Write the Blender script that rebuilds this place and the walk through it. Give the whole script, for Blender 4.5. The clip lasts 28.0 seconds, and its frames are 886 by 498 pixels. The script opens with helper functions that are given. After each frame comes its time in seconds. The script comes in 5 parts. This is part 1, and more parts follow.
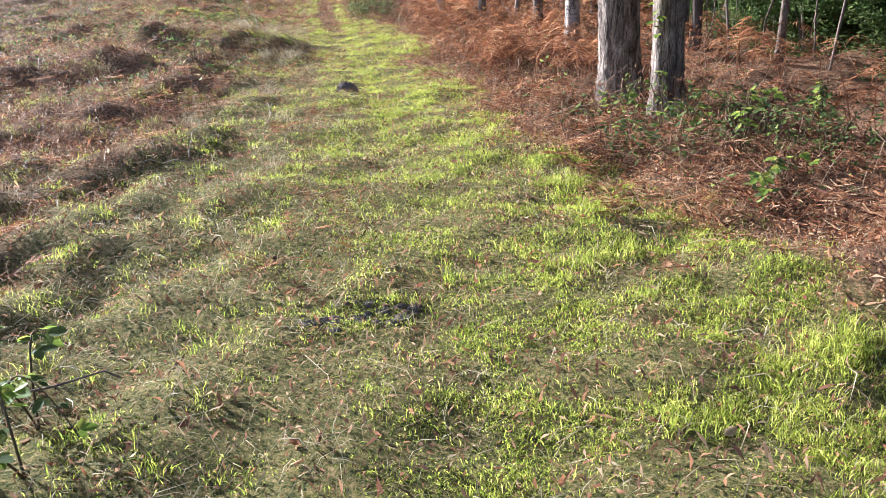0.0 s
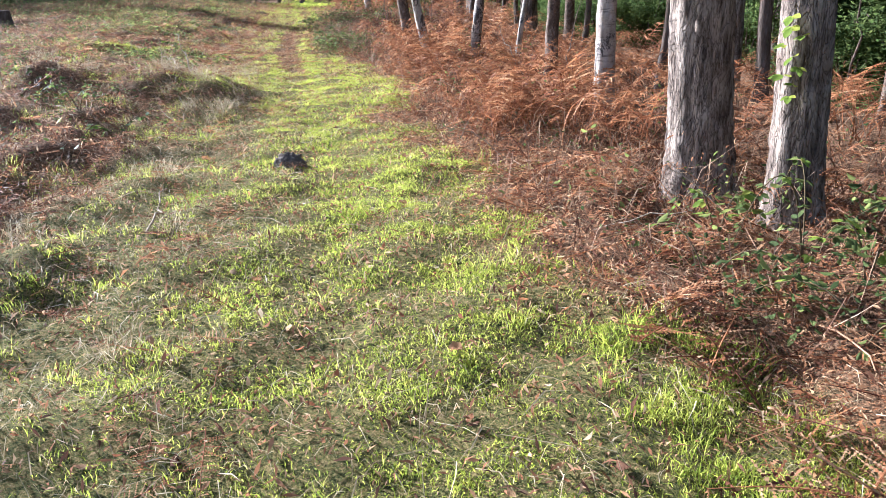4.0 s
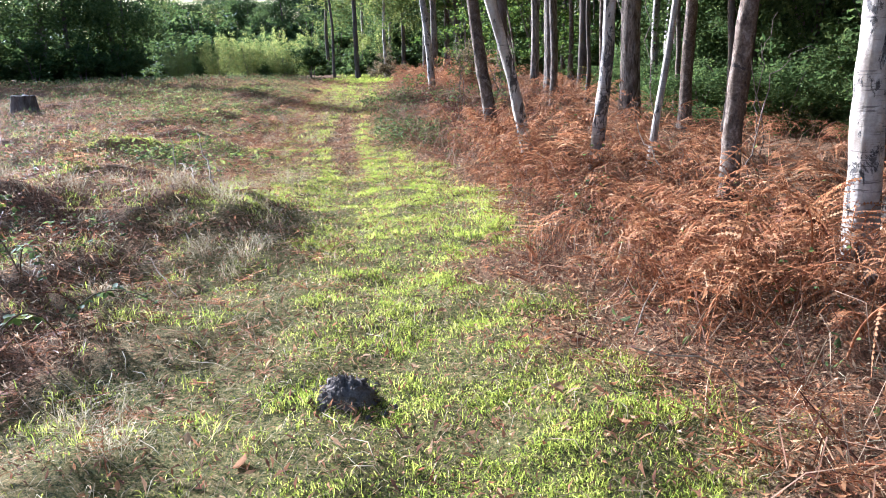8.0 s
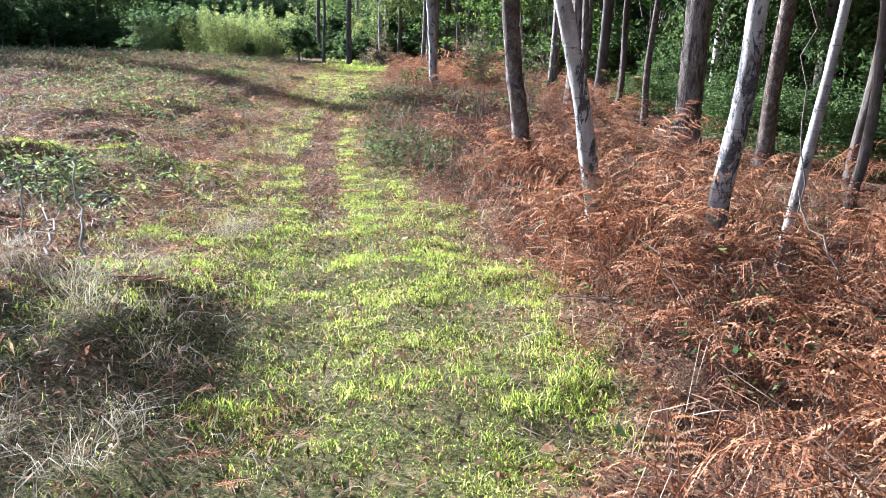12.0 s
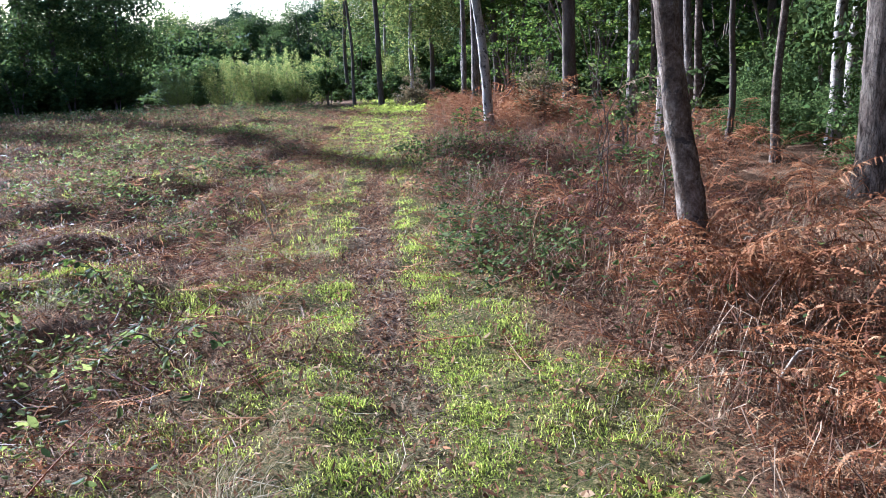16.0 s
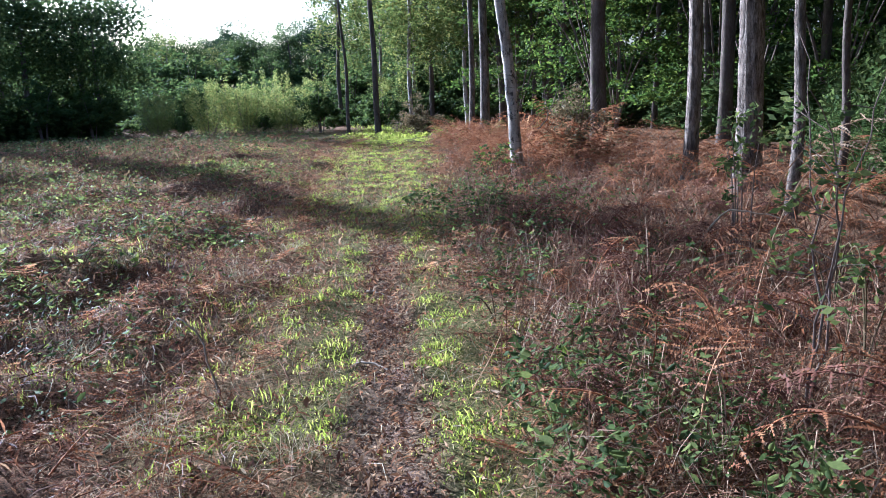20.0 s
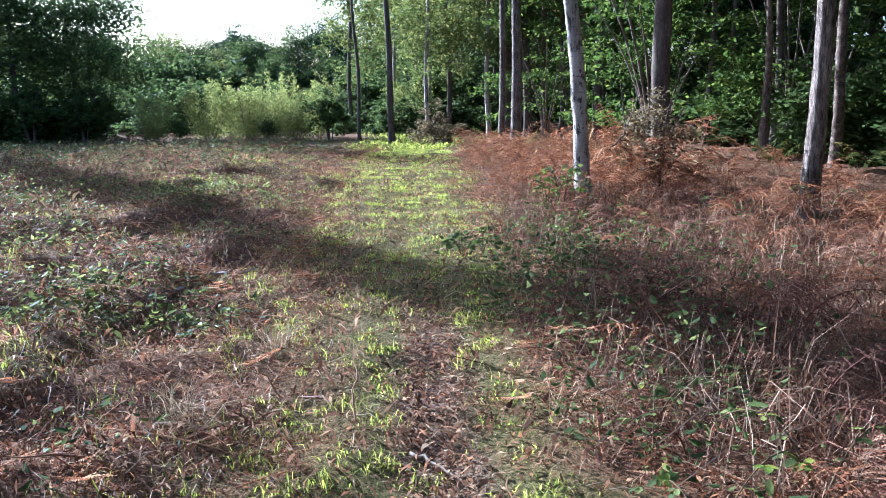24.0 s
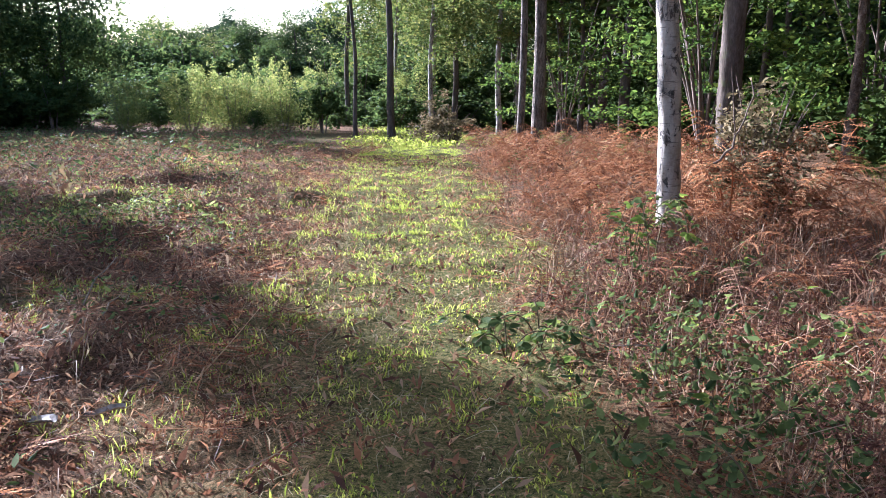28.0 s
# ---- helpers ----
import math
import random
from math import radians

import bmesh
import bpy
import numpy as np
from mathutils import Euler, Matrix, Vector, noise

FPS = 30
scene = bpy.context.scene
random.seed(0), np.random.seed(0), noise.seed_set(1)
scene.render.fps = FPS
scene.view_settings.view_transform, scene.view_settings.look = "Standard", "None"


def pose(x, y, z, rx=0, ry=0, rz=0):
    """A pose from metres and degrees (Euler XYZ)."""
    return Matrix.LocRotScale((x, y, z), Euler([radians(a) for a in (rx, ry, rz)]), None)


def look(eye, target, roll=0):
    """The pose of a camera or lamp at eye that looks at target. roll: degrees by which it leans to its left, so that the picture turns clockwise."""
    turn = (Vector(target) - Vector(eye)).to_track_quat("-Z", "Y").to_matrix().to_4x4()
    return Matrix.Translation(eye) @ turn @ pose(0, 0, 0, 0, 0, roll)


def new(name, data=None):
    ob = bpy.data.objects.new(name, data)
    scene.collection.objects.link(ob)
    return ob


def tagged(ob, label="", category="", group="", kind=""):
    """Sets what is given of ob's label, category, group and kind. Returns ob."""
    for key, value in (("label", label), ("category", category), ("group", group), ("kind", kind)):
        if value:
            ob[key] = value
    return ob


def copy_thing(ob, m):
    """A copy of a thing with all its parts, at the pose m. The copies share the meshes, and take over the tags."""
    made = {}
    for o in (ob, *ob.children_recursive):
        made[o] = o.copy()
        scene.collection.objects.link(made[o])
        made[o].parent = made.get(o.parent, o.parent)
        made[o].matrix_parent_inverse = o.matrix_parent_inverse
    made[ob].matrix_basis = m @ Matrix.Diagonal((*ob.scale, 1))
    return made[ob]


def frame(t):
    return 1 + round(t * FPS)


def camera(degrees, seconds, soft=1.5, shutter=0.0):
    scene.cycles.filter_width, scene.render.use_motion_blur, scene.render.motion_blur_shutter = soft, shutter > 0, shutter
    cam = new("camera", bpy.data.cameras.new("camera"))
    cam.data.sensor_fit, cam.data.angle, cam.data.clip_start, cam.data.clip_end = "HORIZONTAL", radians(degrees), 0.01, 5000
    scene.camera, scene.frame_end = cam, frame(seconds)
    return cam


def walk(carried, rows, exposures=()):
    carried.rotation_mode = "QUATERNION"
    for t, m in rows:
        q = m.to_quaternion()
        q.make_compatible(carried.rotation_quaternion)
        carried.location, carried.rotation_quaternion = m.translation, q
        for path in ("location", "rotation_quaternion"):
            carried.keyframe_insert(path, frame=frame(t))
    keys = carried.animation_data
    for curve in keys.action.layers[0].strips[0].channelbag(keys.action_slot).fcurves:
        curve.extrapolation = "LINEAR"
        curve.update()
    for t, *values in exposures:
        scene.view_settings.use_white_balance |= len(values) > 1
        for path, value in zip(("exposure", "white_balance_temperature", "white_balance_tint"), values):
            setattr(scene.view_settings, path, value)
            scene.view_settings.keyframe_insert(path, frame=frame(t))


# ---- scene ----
cam = camera(59.75, 28.0, 0.75)
PATH = [
    (0, look((0.000, 0.000, 1.596), (0.270, 1.832, 0.839), -1.26)),
    (0.5, look((0.008, 0.297, 1.584), (0.281, 2.134, 0.843), -0.07)),
    (1, look((0.082, 0.609, 1.570), (0.385, 2.427, 0.794), -1.04)),
    (1.5, look((0.141, 0.986, 1.573), (0.452, 2.825, 0.851), -1.22)),
    (2, look((0.090, 1.345, 1.570), (0.410, 3.201, 0.897), -2.60)),
    (2.5, look((0.133, 1.703, 1.522), (0.464, 3.571, 0.888), -1.72)),
    (4.5, look((0.453, 3.145, 1.403), (0.762, 4.994, 0.708), -0.29)),
    (5, look((0.493, 3.461, 1.424), (0.699, 5.333, 0.751), 0.43)),
    (5.5, look((0.552, 3.845, 1.431), (0.664, 5.737, 0.792), -0.42)),
    (6, look((0.478, 4.199, 1.456), (0.609, 6.087, 0.811), -2.71)),
    (6.5, look((0.451, 4.556, 1.424), (0.607, 6.469, 0.861), -2.50)),
    (7, look((0.459, 4.953, 1.435), (0.617, 6.868, 0.882), -2.09)),
    (7.5, look((0.351, 5.345, 1.461), (0.537, 7.252, 0.888), -1.94)),
    (8, look((0.345, 5.744, 1.448), (0.552, 7.663, 0.926), -1.69)),
    (8.5, look((0.290, 6.095, 1.449), (0.478, 8.015, 0.921), -1.77)),
    (9, look((0.219, 6.471, 1.479), (0.456, 8.374, 0.912), -1.61)),
    (9.5, look((0.236, 6.814, 1.443), (0.448, 8.722, 0.881), -1.05)),
    (10, look((0.195, 7.153, 1.453), (0.406, 9.068, 0.914), -0.86)),
    (10.5, look((0.202, 7.506, 1.464), (0.436, 9.409, 0.895), 0.50)),
    (11, look((0.343, 7.884, 1.473), (0.583, 9.778, 0.875), 1.12)),
    (11.5, look((0.364, 8.267, 1.480), (0.626, 10.158, 0.884), 1.19)),
    (12, look((0.415, 8.608, 1.473), (0.667, 10.514, 0.924), 2.05)),
    (12.5, look((0.497, 8.999, 1.486), (0.559, 10.933, 0.979), 2.21)),
    (14.5, look((0.235, 10.592, 1.494), (0.351, 12.534, 1.032), -2.23)),
    (15, look((0.275, 10.936, 1.479), (0.406, 12.888, 1.065), -2.27)),
    (15.5, look((0.217, 11.253, 1.483), (0.358, 13.199, 1.041), -2.85)),
    (16, look((0.191, 11.572, 1.486), (0.351, 13.508, 1.012), -2.41)),
    (16.5, look((0.246, 11.953, 1.490), (0.412, 13.888, 1.009), -2.48)),
    (17, look((0.153, 12.289, 1.506), (0.329, 14.220, 1.019), -2.60)),
    (17.5, look((0.138, 12.591, 1.501), (0.319, 14.517, 0.992), -2.25)),
    (18, look((0.173, 12.924, 1.534), (0.332, 14.872, 1.112), -2.26)),
    (18.5, look((0.100, 13.353, 1.534), (0.267, 15.303, 1.122), -1.88)),
    (19, look((0.097, 13.717, 1.515), (0.278, 15.671, 1.130), -1.59)),
    (19.5, look((0.143, 14.112, 1.524), (0.316, 16.062, 1.116), -2.18)),
    (20, look((0.077, 14.466, 1.534), (0.260, 16.413, 1.115), -2.25)),
    (20.5, look((0.136, 14.840, 1.515), (0.302, 16.794, 1.125), -2.62)),
    (21, look((0.126, 15.208, 1.514), (0.200, 17.171, 1.137), -3.45)),
    (21.5, look((0.061, 15.553, 1.506), (0.156, 17.508, 1.097), -2.99)),
    (22, look((0.088, 15.973, 1.472), (0.182, 17.927, 1.055), -2.29)),
    (22.5, look((-0.004, 16.370, 1.455), (0.122, 18.338, 1.118), -2.56)),
    (24.5, look((-0.092, 17.587, 1.474), (0.082, 19.537, 1.064), -0.77)),
    (25, look((-0.043, 17.909, 1.512), (0.012, 19.867, 1.108), -1.08)),
    (25.5, look((-0.097, 18.275, 1.526), (-0.007, 20.228, 1.105), -0.84)),
    (26, look((-0.026, 18.634, 1.475), (0.091, 20.599, 1.118), -0.60)),
    (26.5, look((0.009, 19.017, 1.469), (0.134, 20.979, 1.104), -0.39)),
    (27, look((-0.006, 19.415, 1.479), (0.164, 21.371, 1.095), 0.07)),
    (27.5, look((0.061, 19.864, 1.439), (0.232, 21.816, 1.040), 0.24)),
    (28, look((0.000, 20.315, 1.412), (0.176, 22.263, 0.994), 0.13)),
]
EXPOSURE = [(0.0, 2.3, 5000, 11), (1.0, 2.2, 5000, 11), (2.0, 2.36, 4950, 11), (6.0, 2.48, 4850, 12), (10.0, 2.58, 4600, 10), (12.0, 2.58, 4600, 10), (15.0, 2.1, 4500, 11), (17.0, 2.15, 4450, 11), (18.0, 2.3, 4400, 11), (20.0, 2.02, 4400, 11), (21.0, 2.25, 4400, 11), (22.0, 2.3, 4400, 12), (25.0, 2.4, 4400, 12), (26.0, 2.52, 4400, 12), (27.0, 2.12, 4600, 14), (28.0, 2.44, 4750, 15)]
SUN_STRENGTH, SKY_STRENGTH = 5.0, 0.08
walk(cam, PATH, EXPOSURE)

# ---- world, sun, light ----
SUN_DIR = Vector((-0.67, 0.74, 0.0)).normalized()
SUN_EL = radians(20)
world = bpy.data.worlds.new("sky_world")
world.use_nodes = True
scene.world = world
wn, wl = world.node_tree.nodes, world.node_tree.links
sky = wn.new("ShaderNodeTexSky")
sky.sky_type = "NISHITA"
sky.sun_disc = False
sky.sun_elevation = SUN_EL
sky.sun_rotation = math.atan2(SUN_DIR.x, SUN_DIR.y) % (2 * math.pi)
sky.dust_density = 4.0
wn["Background"].inputs["Strength"].default_value = SKY_STRENGTH
wl.new(sky.outputs[0], wn["Background"].inputs["Color"])
sun = new("sun", bpy.data.lights.new("sun", "SUN"))
sun.data.energy = SUN_STRENGTH
sun.data.angle = radians(0.6)
sun.data.color = (1.0, 0.93, 0.83)
to_sun = Vector((SUN_DIR.x * math.cos(SUN_EL), SUN_DIR.y * math.cos(SUN_EL), math.sin(SUN_EL)))
sun.matrix_world = look((0, 0, 30), Vector((0, 0, 30)) - to_sun)
rng = np.random.default_rng(7)
R = random.Random(11)


# ---- materials ----
def nodes_of(name):
    m = bpy.data.materials.new(name)
    m.use_nodes = True
    nt = m.node_tree
    return m, nt, nt.nodes["Principled BSDF"]


def ramp(nt, fac, stops):
    r = nt.nodes.new("ShaderNodeValToRGB")
    els = r.color_ramp.elements
    while len(els) < len(stops):
        els.new(0.5)
    for e, (p, c) in zip(els, stops):
        e.position, e.color = p, (*c, 1)
    nt.links.new(fac, r.inputs[0])
    return r.outputs[0]


def noise_tex(nt, scale, detail=4.0, rough=0.6, vec=None, dist=0.0):
    n = nt.nodes.new("ShaderNodeTexNoise")
    n.inputs["Scale"].default_value, n.inputs["Detail"].default_value = scale, detail
    n.inputs["Roughness"].default_value, n.inputs["Distortion"].default_value = rough, dist
    if vec is not None:
        nt.links.new(vec, n.inputs["Vector"])
    return n.outputs[0]


def coords(nt, scale=(1, 1, 1), world_space=False):
    m = nt.nodes.new("ShaderNodeMapping")
    m.inputs["Scale"].default_value = scale
    if world_space:
        nt.links.new(nt.nodes.new("ShaderNodeNewGeometry").outputs["Position"], m.inputs["Vector"])
    else:
        nt.links.new(nt.nodes.new("ShaderNodeTexCoord").outputs["Object"], m.inputs["Vector"])
    return m.outputs[0]


def mix(nt, fac, a, b, mode="MIX"):
    n = nt.nodes.new("ShaderNodeMix")
    n.data_type, n.blend_type = "RGBA", mode
    for sock, v in ((n.inputs[0], fac), (n.inputs[6], a), (n.inputs[7], b)):
        if isinstance(v, (int, float)):
            sock.default_value = v
        elif isinstance(v, tuple):
            sock.default_value = (*v, 1)
        else:
            nt.links.new(v, sock)
    return n.outputs[2]


def bump(nt, p, height, strength, distance):
    b = nt.nodes.new("ShaderNodeBump")
    b.inputs["Strength"].default_value, b.inputs["Distance"].default_value = strength, distance
    nt.links.new(height, b.inputs["Height"])
    nt.links.new(b.outputs[0], p.inputs["Normal"])


def leaf_mat(name, stops, through_light=0.45, rough=0.6, island=True, patch=0.6, gloss=0.04):
    """Thin leaf matter: colour varies from piece to piece and in patches, and light passes through it."""
    m, nt, p = nodes_of(name)
    if island:
        fac = nt.nodes.new("ShaderNodeNewGeometry").outputs["Random Per Island"]
    else:
        fac = nt.nodes.new("ShaderNodeObjectInfo").outputs["Random"]
    wide = noise_tex(nt, 2.2, 4, vec=coords(nt, world_space=True))
    f = nt.nodes.new("ShaderNodeMix")
    f.inputs[0].default_value = 1 - patch
    nt.links.new(wide, f.inputs[2])
    nt.links.new(fac, f.inputs[3])
    col = ramp(nt, f.outputs[0], stops)
    fine = noise_tex(nt, 90, 2, vec=coords(nt, world_space=True))
    col = mix(nt, 0.35, col, ramp(nt, fine, [(0.3, (0.45, 0.45, 0.45)), (0.7, (1.0, 1.0, 1.0))]), "MULTIPLY")
    nt.links.new(col, p.inputs["Base Color"])
    p.inputs["Roughness"].default_value = rough
    p.inputs["Specular IOR Level"].default_value = gloss
    t = nt.nodes.new("ShaderNodeBsdfTranslucent")
    nt.links.new(col, t.inputs["Color"])
    s = nt.nodes.new("ShaderNodeMixShader")
    s.inputs[0].default_value = through_light
    nt.links.new(p.outputs[0], s.inputs[1])
    nt.links.new(t.outputs[0], s.inputs[2])
    nt.links.new(s.outputs[0], nt.nodes["Material Output"].inputs["Surface"])
    return m


M_GRASS = leaf_mat("grass_green", [(0.22, (0.12, 0.16, 0.025)), (0.42, (0.26, 0.30, 0.035)), (0.6, (0.42, 0.425, 0.06)), (0.8, (0.58, 0.54, 0.15))], 0.7, gloss=0.08)
M_STRAW = leaf_mat("dry_straw", [(0.2, (0.18, 0.12, 0.065)), (0.45, (0.33, 0.25, 0.14)), (0.8, (0.54, 0.45, 0.29))], 0.38)
M_LITTER = leaf_mat("bracken_litter", [(0.22, (0.08, 0.040, 0.026)), (0.42, (0.19, 0.088, 0.048)), (0.62, (0.32, 0.155, 0.075)), (0.85, (0.42, 0.29, 0.17))], 0.35, 0.9, patch=0.35, gloss=0.03)
M_SCRAP = leaf_mat("leaf_scraps", [(0.12, (0.09, 0.042, 0.026)), (0.34, (0.24, 0.098, 0.048)), (0.58, (0.36, 0.17, 0.082)), (0.78, (0.42, 0.28, 0.15)), (0.95, (0.56, 0.46, 0.32))], 0.5, 0.9, patch=0.25, gloss=0.04)
M_FROND = leaf_mat("dead_bracken", [(0.2, (0.11, 0.042, 0.022)), (0.42, (0.27, 0.107, 0.044)), (0.64, (0.40, 0.185, 0.080)), (0.9, (0.50, 0.33, 0.18))], 0.43, patch=0.4)
# old brown bracken, its colour darkened further for the shade among the stalks
M_FROND_OLD = leaf_mat("old_bracken", [(0.2, (0.08, 0.034, 0.024)), (0.5, (0.18, 0.076, 0.045)), (0.8, (0.28, 0.155, 0.09))], 0.24, island=False, patch=0.4)
M_FROND_GREEN = leaf_mat("green_fern", [(0.2, (0.09, 0.12, 0.02)), (0.5, (0.16, 0.19, 0.04)), (0.85, (0.30, 0.24, 0.06))], 0.45, island=False, patch=0.3)
M_BRAMBLE = leaf_mat("bramble_leaf", [(0.2, (0.055, 0.075, 0.025)), (0.5, (0.10, 0.125, 0.036)), (0.75, (0.17, 0.19, 0.052)), (0.92, (0.29, 0.31, 0.08))], 0.48, 0.65, patch=0.3, gloss=0.05)
M_HEATHLEAF = leaf_mat("heath_bramble_leaf", [(0.2, (0.11, 0.125, 0.034)), (0.5, (0.20, 0.215, 0.055)), (0.85, (0.30, 0.31, 0.08))], 0.6, 0.6, patch=0.3, gloss=0.05)
M_HAZEL = leaf_mat("hazel_leaf", [(0.2, (0.045, 0.070, 0.014)), (0.5, (0.08, 0.125, 0.022)), (0.85, (0.19, 0.225, 0.035))], 0.5, patch=0.35)
M_OAK = leaf_mat("oak_leaf", [(0.2, (0.045, 0.07, 0.02)), (0.5, (0.08, 0.11, 0.03)), (0.85, (0.13, 0.15, 0.04))], 0.58, patch=0.45)
M_PINE = leaf_mat("pine_needle", [(0.2, (0.03, 0.052, 0.022)), (0.5, (0.05, 0.078, 0.03)), (0.85, (0.085, 0.11, 0.042))], 0.35, patch=0.4)
M_WILLOW = leaf_mat("sallow_leaf", [(0.2, (0.13, 0.17, 0.04)), (0.5, (0.24, 0.26, 0.065)), (0.85, (0.40, 0.36, 0.10))], 0.58, patch=0.4)
M_BIRCHLEAF = leaf_mat("birch_leaf", [(0.2, (0.08, 0.11, 0.025)), (0.5, (0.14, 0.17, 0.04)), (0.85, (0.27, 0.24, 0.06))], 0.5, patch=0.4)
M_FALLEN = leaf_mat("fallen_leaf", [(0.2, (0.10, 0.05, 0.028)), (0.5, (0.24, 0.12, 0.055)), (0.85, (0.38, 0.25, 0.14))], 0.3, 0.9, patch=0.2, gloss=0.04)


def bark_mat(name, stops, scale, depth, flecks=None, moss=0.0, edge=0.57):
    m, nt, p = nodes_of(name)
    v = coords(nt, scale)
    n1 = noise_tex(nt, 5, 6, 0.65, v, 0.6)
    n2 = noise_tex(nt, 26, 4, 0.6, v)
    wide = noise_tex(nt, 0.9, 3, vec=coords(nt))
    h = mix(nt, 0.35, n1, n2)
    col = ramp(nt, h, stops)
    col = mix(nt, 0.5, col, ramp(nt, wide, [(0.3, (0.55, 0.52, 0.5)), (0.7, (1, 1, 1))]), "MULTIPLY")
    if flecks:
        w = noise_tex(nt, 3.2, 4, 0.75, coords(nt, (1.6, 1.6, 1.5)), 1.2)
        f = ramp(nt, w, [(edge, (0, 0, 0)), (edge + 0.06, (1, 1, 1))])
        col = mix(nt, f, col, flecks)
    if moss:
        g = ramp(nt, noise_tex(nt, 4, 5, 0.7, coords(nt)), [(0.55, (0, 0, 0)), (0.7, (moss, moss, moss))])
        col = mix(nt, g, col, (0.09, 0.11, 0.03))
    nt.links.new(col, p.inputs["Base Color"])
    p.inputs["Roughness"].default_value = 0.9
    p.inputs["Specular IOR Level"].default_value = 0.06
    bump(nt, p, h, 0.9, depth)
    return m


def plate_bark(name, crack, low, high, size=26.0):
    """Thick bark in long uneven plates with dark cracks between them."""
    m, nt, p = nodes_of(name)
    v = coords(nt, (1, 1, 0.24))
    wob = nt.nodes.new("ShaderNodeTexNoise")
    wob.inputs["Scale"].default_value, wob.inputs["Detail"].default_value = 9, 4
    nt.links.new(v, wob.inputs["Vector"])
    add = nt.nodes.new("ShaderNodeMix")
    add.data_type, add.blend_type = "RGBA", "ADD"
    add.inputs[0].default_value = 0.30
    nt.links.new(v, add.inputs[6])
    nt.links.new(wob.outputs["Color"], add.inputs[7])
    vor = nt.nodes.new("ShaderNodeTexVoronoi")
    vor.feature = "DISTANCE_TO_EDGE"
    vor.inputs["Scale"].default_value = size
    nt.links.new(add.outputs[2], vor.inputs["Vector"])
    plate = ramp(nt, vor.outputs["Distance"], [(0.0, (0.28, 0.26, 0.25)), (0.045, (0.75, 0.74, 0.73)), (0.14, (1, 1, 1))])
    ridge = noise_tex(nt, 15, 7, 0.68, coords(nt, (1.6, 1.6, 0.3)), 0.35)
    grain = noise_tex(nt, 60, 4, 0.65, coords(nt, (1.2, 1.2, 0.7)), 0.4)
    tone = noise_tex(nt, 5, 4, 0.6, coords(nt, (1, 1, 0.6)))
    col = mix(nt, ramp(nt, tone, [(0.35, (0, 0, 0)), (0.65, (1, 1, 1))]), low, high)
    col = mix(nt, ramp(nt, ridge, [(0.36, (1, 1, 1)), (0.56, (0, 0, 0))]), col, crack)
    col = mix(nt, 0.5, col, ramp(nt, grain, [(0.3, (0.5, 0.47, 0.45)), (0.65, (1, 1, 1))]), "MULTIPLY")
    col = mix(nt, 0.8, col, plate, "MULTIPLY")
    nt.links.new(col, p.inputs["Base Color"])
    p.inputs["Roughness"].default_value = 0.9
    p.inputs["Specular IOR Level"].default_value = 0.2
    h = mix(nt, 0.65, plate, ridge)
    bump(nt, p, h, 1.0, 0.03)
    return m


def birch_mat(name, edge):
    """White flaking bark with dark breathing lines across it and black cracked patches."""
    m, nt, p = nodes_of(name)
    skin = noise_tex(nt, 7, 5, 0.65, coords(nt, (1, 1, 0.5)))
    fine = noise_tex(nt, 40, 4, 0.65, coords(nt, (1, 1, 1.6)))
    col = ramp(nt, skin, [(0.32, (0.15, 0.108, 0.078)), (0.48, (0.30, 0.24, 0.185)), (0.68, (0.47, 0.40, 0.33))])
    col = mix(nt, 0.4, col, ramp(nt, fine, [(0.3, (0.55, 0.5, 0.46)), (0.62, (1, 1, 1))]), "MULTIPLY")
    line = ramp(nt, noise_tex(nt, 2.6, 3, 0.6, coords(nt, (2.5, 2.5, 26))), [(0.60, (0, 0, 0)), (0.66, (0.8, 0.8, 0.8))])
    col = mix(nt, line, col, (0.10, 0.075, 0.058))
    crack = noise_tex(nt, 5.5, 6, 0.72, coords(nt, (1.3, 1.3, 0.55)), 0.9)
    patchy = ramp(nt, crack, [(edge, (0, 0, 0)), (edge + 0.035, (1, 1, 1))])
    col = mix(nt, patchy, col, ramp(nt, fine, [(0.35, (0.022, 0.017, 0.014)), (0.65, (0.10, 0.078, 0.062))]))
    nt.links.new(col, p.inputs["Base Color"])
    p.inputs["Roughness"].default_value = 0.75
    p.inputs["Specular IOR Level"].default_value = 0.25
    bump(nt, p, mix(nt, 0.5, patchy, fine), 0.8, 0.012)
    return m


M_PINEBARK = plate_bark("pine_bark", (0.06, 0.042, 0.030), (0.16, 0.112, 0.08), (0.38, 0.30, 0.232))
M_BIRCHBARK = birch_mat("birch_bark", 0.545)
M_ROUGHBIRCH = birch_mat("rough_birch_bark", 0.495)
M_OLDBIRCH = bark_mat("old_birch_bark", [(0.36, (0.038, 0.026, 0.019)), (0.5, (0.125, 0.088, 0.063)), (0.64, (0.28, 0.22, 0.17))], (2.2, 2.2, 1.7), 0.02, flecks=(0.05, 0.04, 0.034))
M_DARKBARK = bark_mat("dark_bark", [(0.3, (0.035, 0.026, 0.02)), (0.5, (0.10, 0.075, 0.058)), (0.72, (0.20, 0.16, 0.13))], (2, 2, 0.6), 0.02, moss=0.5)
M_TWIG = bark_mat("twig_bark", [(0.3, (0.09, 0.06, 0.045)), (0.7, (0.24, 0.18, 0.14))], (6, 6, 2), 0.003)
M_PALEWOOD = bark_mat("bleached_wood", [(0.3, (0.19, 0.14, 0.095)), (0.7, (0.40, 0.32, 0.235))], (6, 6, 1), 0.003)
